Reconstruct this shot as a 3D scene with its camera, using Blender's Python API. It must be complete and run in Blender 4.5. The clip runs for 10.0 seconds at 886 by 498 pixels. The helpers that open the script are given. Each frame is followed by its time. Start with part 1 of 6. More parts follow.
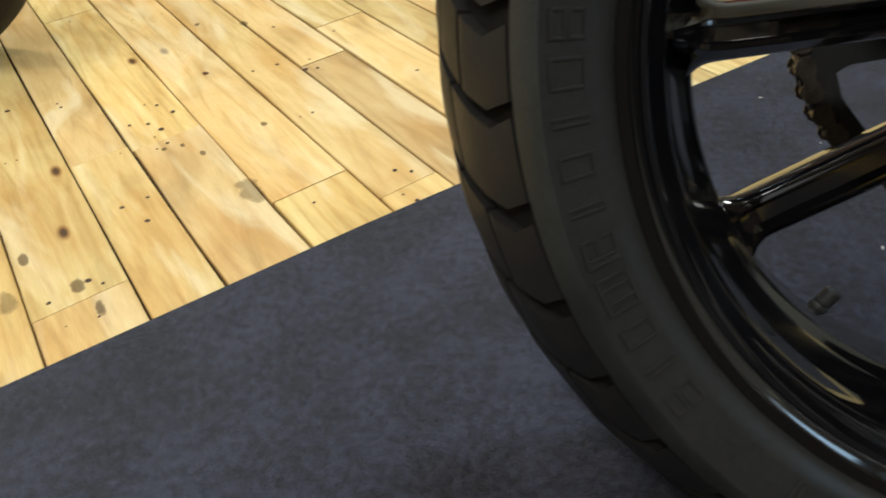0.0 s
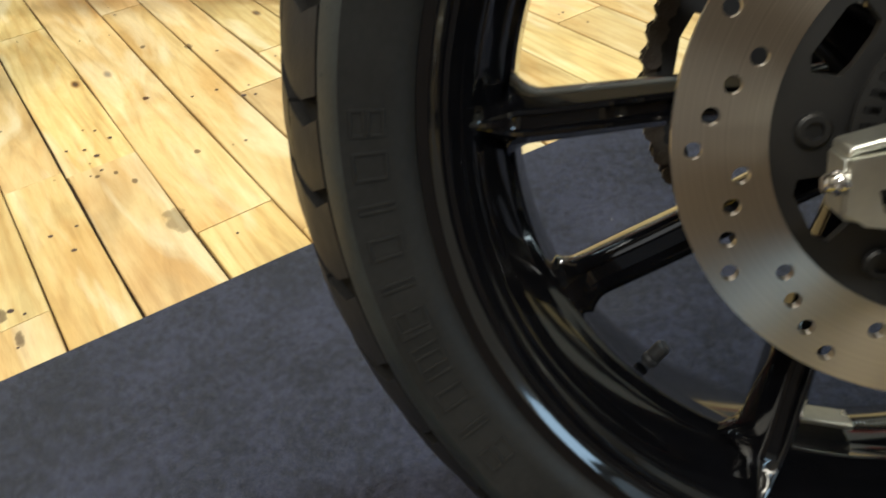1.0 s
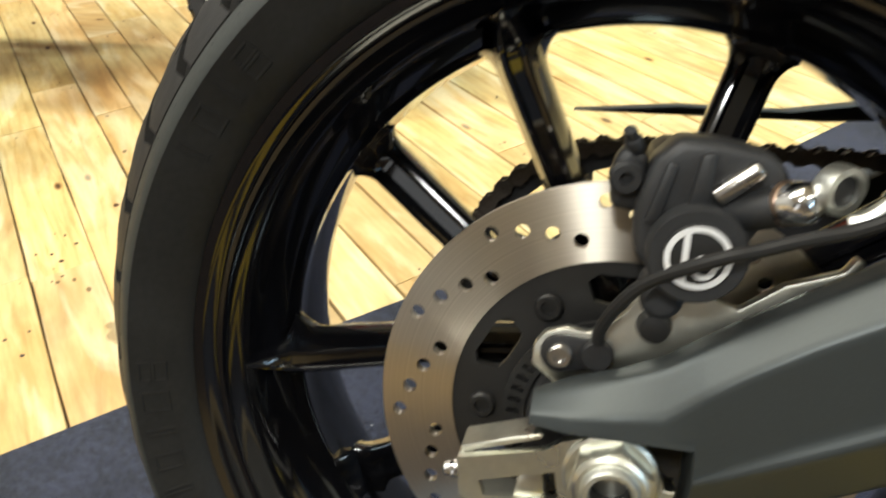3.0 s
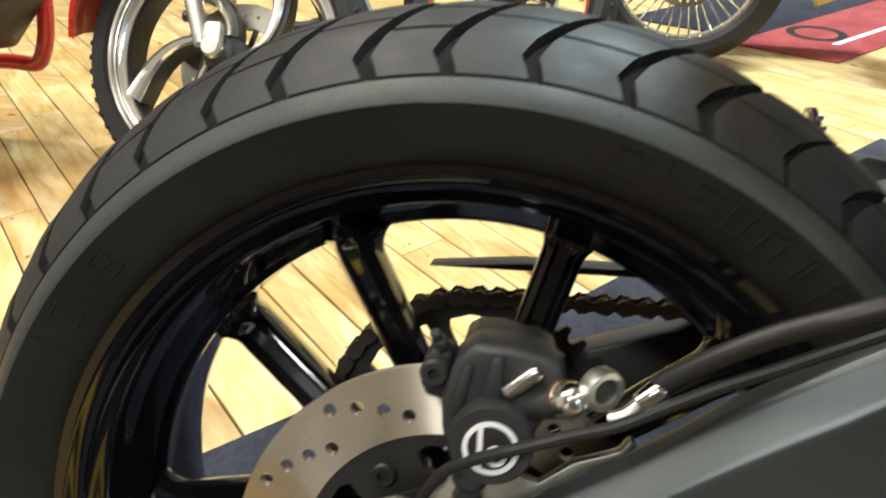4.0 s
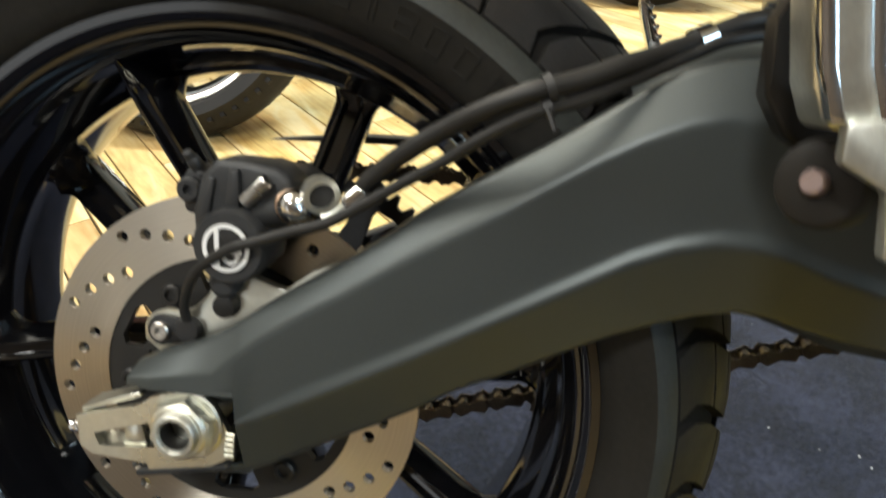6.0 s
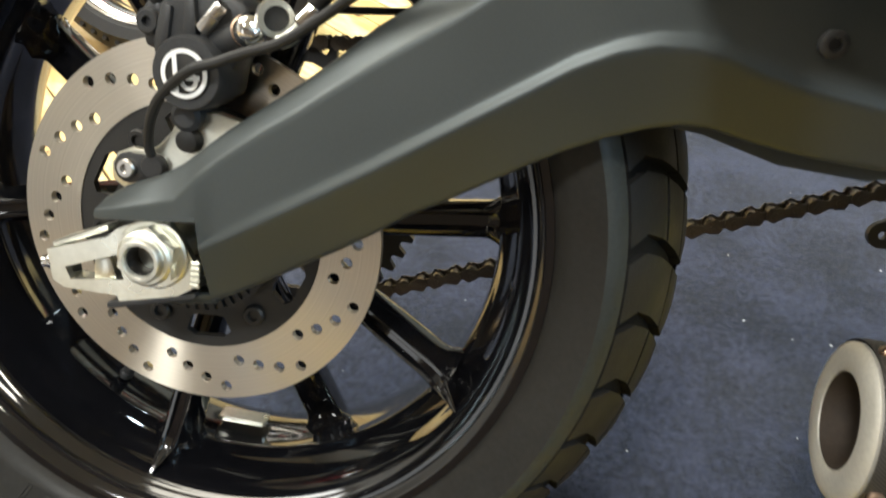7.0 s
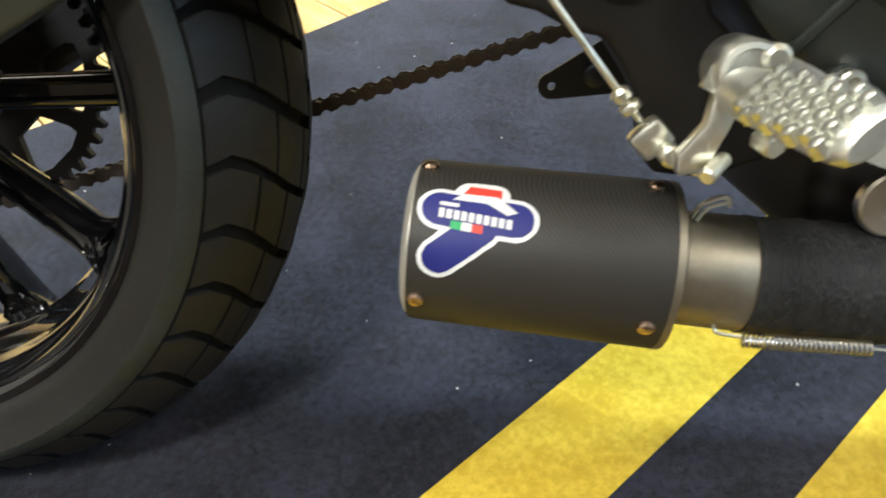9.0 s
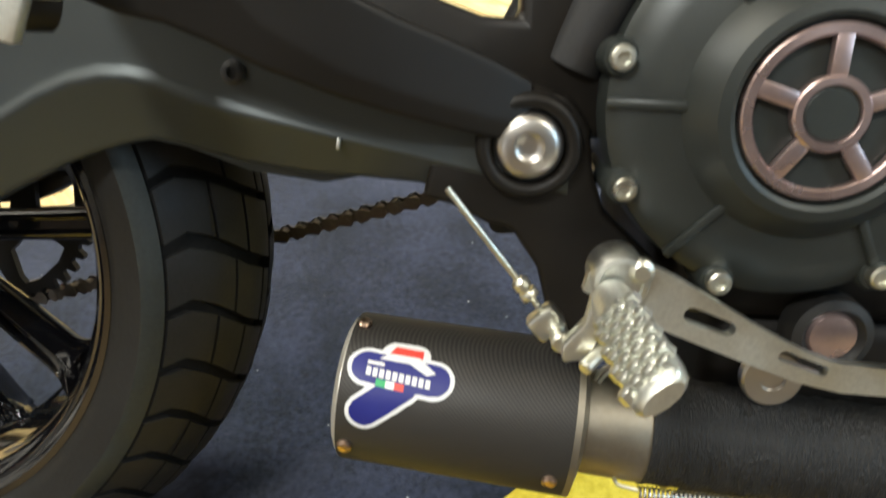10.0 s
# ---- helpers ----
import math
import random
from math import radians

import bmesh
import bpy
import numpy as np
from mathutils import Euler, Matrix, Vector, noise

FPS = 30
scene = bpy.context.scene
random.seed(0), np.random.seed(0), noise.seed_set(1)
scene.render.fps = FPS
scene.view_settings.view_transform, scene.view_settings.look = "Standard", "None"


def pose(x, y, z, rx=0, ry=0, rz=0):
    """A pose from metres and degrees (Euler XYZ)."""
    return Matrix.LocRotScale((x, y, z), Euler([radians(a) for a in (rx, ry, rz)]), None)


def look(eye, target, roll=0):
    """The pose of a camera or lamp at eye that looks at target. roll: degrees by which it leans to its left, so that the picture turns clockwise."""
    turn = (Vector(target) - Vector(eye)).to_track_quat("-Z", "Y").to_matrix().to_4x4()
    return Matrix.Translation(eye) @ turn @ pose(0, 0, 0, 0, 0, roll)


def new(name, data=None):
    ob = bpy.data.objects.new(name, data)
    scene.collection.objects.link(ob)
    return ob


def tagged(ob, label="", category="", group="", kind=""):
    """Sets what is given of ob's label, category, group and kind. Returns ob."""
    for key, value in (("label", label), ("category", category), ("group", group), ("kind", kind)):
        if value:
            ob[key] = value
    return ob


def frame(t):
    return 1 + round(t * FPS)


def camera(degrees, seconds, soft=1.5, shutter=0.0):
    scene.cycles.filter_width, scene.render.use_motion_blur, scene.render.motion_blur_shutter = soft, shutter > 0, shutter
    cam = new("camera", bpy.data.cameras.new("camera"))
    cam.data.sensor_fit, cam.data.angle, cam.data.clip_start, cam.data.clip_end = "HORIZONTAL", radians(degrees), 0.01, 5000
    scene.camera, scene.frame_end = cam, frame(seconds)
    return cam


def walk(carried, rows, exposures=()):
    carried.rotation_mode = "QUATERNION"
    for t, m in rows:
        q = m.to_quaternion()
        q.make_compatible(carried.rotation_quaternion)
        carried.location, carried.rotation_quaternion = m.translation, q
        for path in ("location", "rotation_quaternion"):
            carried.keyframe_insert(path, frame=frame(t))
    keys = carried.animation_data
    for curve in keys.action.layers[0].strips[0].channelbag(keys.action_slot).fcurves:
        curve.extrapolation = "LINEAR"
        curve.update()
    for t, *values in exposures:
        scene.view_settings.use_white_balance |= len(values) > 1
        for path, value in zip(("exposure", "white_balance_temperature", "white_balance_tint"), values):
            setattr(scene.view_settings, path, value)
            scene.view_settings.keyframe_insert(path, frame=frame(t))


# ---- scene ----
from mathutils import geometry

cam = camera(64.11, 10.0, 1.8, 0.5)
PATH = [
    (0, -0.2403, -0.3474, 0.4524, 48.46, 4.95, 10.11),
    (0.3, -0.2159, -0.3467, 0.4590, 48.48, 4.61, 9.74),
    (0.5, -0.1998, -0.3425, 0.4635, 48.33, 4.82, 9.56),
    (1, -0.1644, -0.3325, 0.4895, 48.36, 4.07, 9.36),
    (1.5, -0.1324, -0.3222, 0.5252, 48.72, 3.08, 9.81),
    (1.8, -0.1095, -0.3215, 0.5426, 49.08, 2.27, 11.05),
    (2, -0.0894, -0.3240, 0.5490, 49.53, 2.30, 13.43),
    (2.2, -0.0687, -0.3174, 0.5559, 49.75, 3.00, 15.45),
    (2.5, -0.0493, -0.3131, 0.5723, 50.40, 3.20, 15.83),
    (2.8, -0.0300, -0.3112, 0.6011, 51.65, 2.80, 14.24),
    (3.05, -0.0160, -0.3105, 0.6259, 52.79, 2.34, 12.47),
    (3.3, -0.0057, -0.3095, 0.6442, 53.71, 2.05, 11.17),
    (3.5, 0.0048, -0.3077, 0.6609, 54.67, 1.90, 10.12),
    (3.7, 0.0101, -0.3044, 0.6759, 55.70, 0.67, 8.61),
    (4, 0.0351, -0.3014, 0.6943, 57.74, 0.28, 8.06),
    (4.2, 0.0520, -0.3027, 0.7106, 58.12, 0.56, 7.94),
    (4.5, 0.0573, -0.3128, 0.7254, 59.21, -0.60, 5.86),
    (4.7, 0.0669, -0.3107, 0.7312, 60.01, -1.01, 4.68),
    (5, 0.0962, -0.3129, 0.7272, 60.52, -1.04, 3.42),
    (5.5, 0.1417, -0.3343, 0.7043, 58.32, -0.82, 7.15),
    (5.7, 0.1658, -0.3425, 0.6953, 55.56, -0.61, 9.22),
    (6, 0.1886, -0.3578, 0.6536, 55.04, 0.71, 9.04),
    (6.2, 0.1946, -0.3647, 0.6396, 54.31, 0.74, 8.77),
    (6.5, 0.2021, -0.3762, 0.6252, 53.43, 0.79, 8.73),
    (6.8, 0.2132, -0.3933, 0.6096, 52.32, 0.91, 8.93),
    (7.05, 0.2243, -0.4068, 0.5981, 51.44, 1.10, 9.09),
    (7.3, 0.2366, -0.4154, 0.5900, 50.80, 1.38, 9.08),
    (7.5, 0.2532, -0.4216, 0.5824, 50.19, 1.84, 8.89),
    (7.9, 0.3071, -0.4267, 0.5784, 48.33, 2.56, 8.17),
    (8, 0.3249, -0.4296, 0.5731, 48.19, 2.46, 7.62),
    (8.2, 0.3568, -0.4362, 0.5692, 47.45, 2.34, 6.38),
    (8.5, 0.3871, -0.4375, 0.5566, 46.42, 1.40, 4.05),
    (9, 0.4363, -0.4332, 0.5610, 46.55, 1.32, 2.36),
    (9.5, 0.4743, -0.4274, 0.5904, 48.36, 0.29, 4.05),
    (10, 0.4825, -0.4264, 0.6399, 51.06, 0.01, 3.88),
]
walk(cam, [(t, pose(x, y, z, rx, ry, rz)) for t, x, y, z, rx, ry, rz in PATH],
     [(0, -0.31), (1, -0.13), (2, 0.08), (3.5, 0.3), (5, 0.3), (6, 0.35), (7.5, 1.05), (8.0, 1.05), (8.5, 1.0), (9.0, 0.65), (9.5, 0.6), (10, 0.6)])

# the parked bike leans on its side stand: degrees, and the height of the wheel's centre
LEAN, HUB = -21.34, 0.3015
BIKE = pose(0, 0, HUB, LEAN, 0, 0)

# ---- light: a closed showroom with ceiling panels ----
world = bpy.data.worlds.new("world")
scene.world = world
world.use_nodes = True
world.node_tree.nodes["Background"].inputs[0].default_value = (0.9, 0.95, 1.0, 1)
world.node_tree.nodes["Background"].inputs[1].default_value = 0.1


def area(name, place, target, sx, sy, watts, colour):
    lamp = bpy.data.lights.new(name, "AREA")
    lamp.shape, lamp.size, lamp.size_y, lamp.energy, lamp.color = "RECTANGLE", sx, sy, watts, colour
    ob = new(name, lamp)
    ob.matrix_world = look(place, target)
    return ob


TINTS = ((1.0, 0.95, 0.82), (0.97, 0.985, 0.95), (0.75, 0.95, 1.0))
PANELS = [(-1.2, 1.7, 60, 0, 1.2, 0.35), (1.15, 2.05, 164, 2, 1.2, 0.35), (-1.15, 0.1, 40, 0, 1.8, 1.1), (-0.5, -1.7, 50, 1, 0.45, 0.35), (2.4, -1.0, 26, 0, 1.2, 0.35), (-2.9, 0.3, 46, 1, 1.6, 1.1)]
for px, py, watts, tint, long, wide in PANELS:
    area("panel_lamp", (px, py, 2.93), (px, py, 0), long, wide, watts, TINTS[tint])


# daylight in the window of the east wall
area("window_light", (4.49, -1.85, 2.3), (0, -1.85, 2.3), 1.9, 0.9, 48, (0.5, 0.76, 1.0))
# low bright source inferred from reflections; the south wall's door is made up
area("assumed_door_light", (-2.3, -3.58, 1.1), (-2.3, 0, 1.1), 1.1, 1.9, 6.0, (0.93, 0.98, 1.0))

# ---- materials ----
def nodes_of(m):
    return m.node_tree.nodes, m.node_tree.links


def material(name, base, rough=0.5, metal=0.0, vary=0.25, scale=20.0, fine=200.0, bump=0.15, bump_m=0.002, coat=0.0,
             per_object=0.0, rough_vary=0.12, stretch=(1, 1, 1), spec=0.5, tint=None):
    """Principled paint, metal, rubber or plastic with variation at two scales and fine relief."""
    m = bpy.data.materials.new(name)
    m.use_nodes = True
    n, l = nodes_of(m)
    b = n["Principled BSDF"]
    tc = n.new("ShaderNodeTexCoord")
    mp = n.new("ShaderNodeMapping")
    mp.inputs["Scale"].default_value = stretch
    l.new(tc.outputs["Object"], mp.inputs[0])
    big, small = n.new("ShaderNodeTexNoise"), n.new("ShaderNodeTexNoise")
    for t, s, d in ((big, scale, 4), (small, fine, 3)):
        t.inputs["Scale"].default_value, t.inputs["Detail"].default_value = s, d
        l.new(mp.outputs[0], t.inputs["Vector"])
    mix = n.new("ShaderNodeMix")
    mix.data_type = "FLOAT"
    mix.inputs[0].default_value = 0.45
    l.new(big.outputs[0], mix.inputs[2])
    l.new(small.outputs[0], mix.inputs[3])
    ramp = n.new("ShaderNodeValToRGB")
    lo = [c * (1 - vary) for c in base]
    hi = [min(1, c * (1 + vary)) for c in (tint or base)]
    ramp.color_ramp.elements[0].position, ramp.color_ramp.elements[1].position = 0.3, 0.7
    ramp.color_ramp.elements[0].color, ramp.color_ramp.elements[1].color = (*lo, 1), (*hi, 1)
    l.new(mix.outputs[0], ramp.inputs[0])
    colour = ramp.outputs[0]
    if per_object:
        info, hsv = n.new("ShaderNodeObjectInfo"), n.new("ShaderNodeHueSaturation")
        rng = n.new("ShaderNodeMapRange")
        rng.inputs[3].default_value, rng.inputs[4].default_value = 1 - per_object, 1 + per_object
        l.new(info.outputs["Random"], rng.inputs[0])
        l.new(rng.outputs[0], hsv.inputs["Value"])
        l.new(colour, hsv.inputs["Color"])
        colour = hsv.outputs[0]
    l.new(colour, b.inputs["Base Color"])
    rr = n.new("ShaderNodeMapRange")
    rr.inputs[1].default_value, rr.inputs[2].default_value = 0.3, 0.7
    rr.inputs[3].default_value, rr.inputs[4].default_value = max(0.02, rough - rough_vary), min(1, rough + rough_vary)
    l.new(big.outputs[0], rr.inputs[0])
    l.new(rr.outputs[0], b.inputs["Roughness"])
    b.inputs["Metallic"].default_value = metal
    b.inputs["Specular IOR Level"].default_value = spec
    if coat:
        b.inputs["Coat Weight"].default_value, b.inputs["Coat Roughness"].default_value = coat, 0.05
    if bump:
        bp = n.new("ShaderNodeBump")
        bp.inputs["Strength"].default_value, bp.inputs["Distance"].default_value = bump, bump_m
        l.new(small.outputs[0], bp.inputs["Height"])
        l.new(bp.outputs[0], b.inputs["Normal"])
    return m


RUBBER = material("tread_rubber", (0.0118, 0.0115, 0.0122), 0.56, 0, 0.35, 25, 400, 0.2, 0.001, spec=0.29, per_object=0.12)
SIDEWALL = material("sidewall_rubber", (0.0172, 0.0166, 0.0152), 0.52, 0, 0.3, 18, 300, 0.16, 0.001, spec=0.25)
GLOSS = material("gloss_black_paint", (0.004, 0.004, 0.005), 0.09, 0, 0.3, 12, 150, 0.015, 0.0006, coat=0.5, rough_vary=0.04)
SATIN = material("satin_grey_paint", (0.062, 0.071, 0.072), 0.39, 0.52, 0.08, 6, 900, 0.1, 0.0004, rough_vary=0.05)
# same rubber as the sidewall, lighter: light on the shoulder put into its colour
LIT_SHOULDER = material("lit_shoulder_rubber", (0.0245, 0.0280, 0.0266), 0.56, 0, 0.3, 30, 400, 0.15, 0.001, spec=0.35)
CARRIER = material("dark_carrier_paint", (0.016, 0.0155, 0.015), 0.5, 0.1, 0.2, 20, 600, 0.12, 0.0005)
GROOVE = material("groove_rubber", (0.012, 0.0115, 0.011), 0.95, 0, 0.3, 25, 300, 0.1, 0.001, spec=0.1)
TAIL = material("brown_black_plastic", (0.032, 0.026, 0.021), 0.5, 0, 0.2, 10, 700, 0.1, 0.0006)
FRAME = material("satin_black_frame", (0.010, 0.0085, 0.007), 0.45, 0, 0.15, 10, 800, 0.08, 0.0005, spec=0.25)
BLACK = material("matt_black_paint", (0.02, 0.02, 0.021), 0.5, 0, 0.3, 15, 500, 0.1, 0.0006)
PLASTIC = material("black_plastic", (0.016, 0.0155, 0.015), 0.5, 0, 0.25, 8, 700, 0.1, 0.0006, spec=0.35)
CALIPER = material("grey_cast_metal", (0.035, 0.036, 0.038), 0.5, 0.3, 0.25, 20, 900, 0.25, 0.0006)
STEEL = material("brushed_steel", (0.52, 0.5, 0.47), 0.3, 1.0, 0.08, 6, 60, 0.03, 0.0004)
ZINC = material("zinc_plate", (0.76, 0.76, 0.68), 0.34, 1.0, 0.12, 14, 200, 0.05, 0.0004)
SPRING = material("grey_spring_steel", (0.24, 0.245, 0.245), 0.36, 0.9, 0.15, 20, 300, 0.05, 0.0004)
ALU = material("cast_aluminium", (0.72, 0.73, 0.68), 0.4, 1.0, 0.15, 25, 500, 0.12, 0.0005)
CHROME = material("chrome", (0.8, 0.8, 0.8), 0.08, 1.0, 0.05, 10, 100, 0.0)
CHAIN = material("oiled_chain_steel", (0.12, 0.105, 0.092), 0.35, 0.9, 0.4, 60, 700, 0.1, 0.0004)
TITAN = material("titanium", (0.33, 0.295, 0.235), 0.5, 1.0, 0.12, 15, 300, 0.06, 0.0004)
COVER = material("satin_engine_paint", (0.0275, 0.0320, 0.0298), 0.42, 0.2, 0.12, 10, 600, 0.08, 0.0005)
WRAP = material("exhaust_wrap", (0.015, 0.0145, 0.014), 0.58, 0, 0.55, 50, 220, 0.75, 0.004, stretch=(4, 1, 1))
CAP = material("blasted_aluminium", (0.6, 0.58, 0.52), 0.55, 0.6, 0.12, 25, 400, 0.1, 0.0005)
BORE = material("dark_brown_bore", (0.035, 0.025, 0.018), 0.7, 0.2, 0.3, 40, 300, 0.1)
RED = material("red_paint", (0.45, 0.02, 0.015), 0.25, 0, 0.15, 8, 100, 0.0, coat=0.5)
ORANGE = material("orange_rim", (0.45, 0.085, 0.03), 0.3, 0.3, 0.15, 8, 100, 0.0)
WHITE = material("white_decal", (0.8, 0.8, 0.8), 0.5, 0, 0.04, 30, 200, 0.0)
BLUE = material("blue_decal", (0.012, 0.016, 0.18), 0.55, 0, 0.1, 30, 200, 0.0)
REDD = material("red_decal", (0.75, 0.06, 0.04), 0.5, 0, 0.05, 30, 200, 0.0)
GREEN = material("green_decal", (0.02, 0.4, 0.13), 0.5, 0, 0.05, 30, 200, 0.0)
YELLOW = material("yellow_plate", (0.8, 0.5, 0.01), 0.35, 0, 0.08, 15, 200, 0.02)
PINK = material("pinkish_metal", (0.55, 0.42, 0.41), 0.32, 0.9, 0.1, 20, 300, 0.05)
BRONZE = material("worn_bolt", (0.5, 0.36, 0.27), 0.3, 1.0, 0.2, 40, 300, 0.05)


def disc_metal():
    """Turned steel: fine rings and a sheen that changes round the disc."""
    m = bpy.data.materials.new("turned_disc_steel")
    m.use_nodes = True
    n, l = nodes_of(m)
    b = n["Principled BSDF"]
    tc, sep = n.new("ShaderNodeTexCoord"), n.new("ShaderNodeSeparateXYZ")
    l.new(tc.outputs["Object"], sep.inputs[0])
    length = n.new("ShaderNodeVectorMath")
    length.operation = "LENGTH"
    comb = n.new("ShaderNodeCombineXYZ")
    l.new(sep.outputs[0], comb.inputs[0])
    l.new(sep.outputs[2], comb.inputs[2])
    l.new(comb.outputs[0], length.inputs[0])
    noise_r = n.new("ShaderNodeTexNoise")
    noise_r.noise_dimensions = "1D"
    noise_r.inputs["Scale"].default_value, noise_r.inputs["Detail"].default_value = 900, 4
    l.new(length.outputs["Value"], noise_r.inputs["W"])
    ramp = n.new("ShaderNodeValToRGB")
    ramp.color_ramp.elements[0].color, ramp.color_ramp.elements[1].color = (0.52, 0.47, 0.39, 1), (0.74, 0.68, 0.59, 1)
    l.new(noise_r.outputs[0], ramp.inputs[0])
    l.new(ramp.outputs[0], b.inputs["Base Color"])
    b.inputs["Metallic"].default_value, b.inputs["Roughness"].default_value = 1.0, 0.34
    b.inputs["Anisotropic"].default_value, b.inputs["Anisotropic Rotation"].default_value = 1.0, 0.25
    tan = n.new("ShaderNodeTangent")
    tan.direction_type, tan.axis = "RADIAL", "Y"
    l.new(tan.outputs[0], b.inputs["Tangent"])
    bp = n.new("ShaderNodeBump")
    bp.inputs["Strength"].default_value, bp.inputs["Distance"].default_value = 0.06, 0.0004
    l.new(noise_r.outputs[0], bp.inputs["Height"])
    l.new(bp.outputs[0], b.inputs["Normal"])
    return m


DISC = disc_metal()


def carbon_weave():
    m = bpy.data.materials.new("carbon_weave")
    m.use_nodes = True
    n, l = nodes_of(m)
    b = n["Principled BSDF"]
    tc = n.new("ShaderNodeTexCoord")
    mp = n.new("ShaderNodeMapping")
    mp.inputs["Rotation"].default_value = (0.3, 0.8, 0.5)
    l.new(tc.outputs["Object"], mp.inputs[0])
    wave = n.new("ShaderNodeTexWave")
    wave.inputs["Scale"].default_value, wave.inputs["Distortion"].default_value = 190, 1.2
    l.new(mp.outputs[0], wave.inputs[0])
    big = n.new("ShaderNodeTexNoise")
    big.inputs["Scale"].default_value = 14
    l.new(tc.outputs["Object"], big.inputs["Vector"])
    ramp = n.new("ShaderNodeValToRGB")
    ramp.color_ramp.elements[0].color, ramp.color_ramp.elements[1].color = (0.016, 0.0145, 0.013, 1), (0.046, 0.042, 0.037, 1)
    l.new(wave.outputs[0], ramp.inputs[0])
    l.new(ramp.outputs[0], b.inputs["Base Color"])
    rr = n.new("ShaderNodeMapRange")
    rr.inputs[3].default_value, rr.inputs[4].default_value = 0.46, 0.62
    l.new(big.outputs[0], rr.inputs[0])
    l.new(rr.outputs[0], b.inputs["Roughness"])
    b.inputs["Metallic"].default_value = 0.2
    return m


CARBON = carbon_weave()


# knots, oil spots and trodden-in dirt: place, half length along the board, half width, tone
KNOT_TONE, GREY_TONE, DIRT_TONE = (0.13, 0.07, 0.04), (0.52, 0.50, 0.46), (0.30, 0.27, 0.23)
STAINS = [(-0.779, 0.500, 0.012, 0.010, KNOT_TONE), (-0.747, 0.307, 0.008, 0.007, DIRT_TONE), (-0.727, 0.317, 0.010, 0.006, DIRT_TONE), (-0.694, 0.303, 0.012, 0.006, DIRT_TONE),
          (-0.804, 0.102, 0.026, 0.010, DIRT_TONE), (-0.777, 0.039, 0.040, 0.016, GREY_TONE), (-0.720, 0.070, 0.022, 0.014, DIRT_TONE), (-0.680, 0.044, 0.024, 0.010, DIRT_TONE),
          (-0.870, 0.664, 0.014, 0.010, DIRT_TONE), (-0.788, 0.667, 0.022, 0.012, DIRT_TONE), (-0.640, 0.370, 0.011, 0.008, DIRT_TONE), (-0.600, 0.230, 0.060, 0.025, GREY_TONE)]


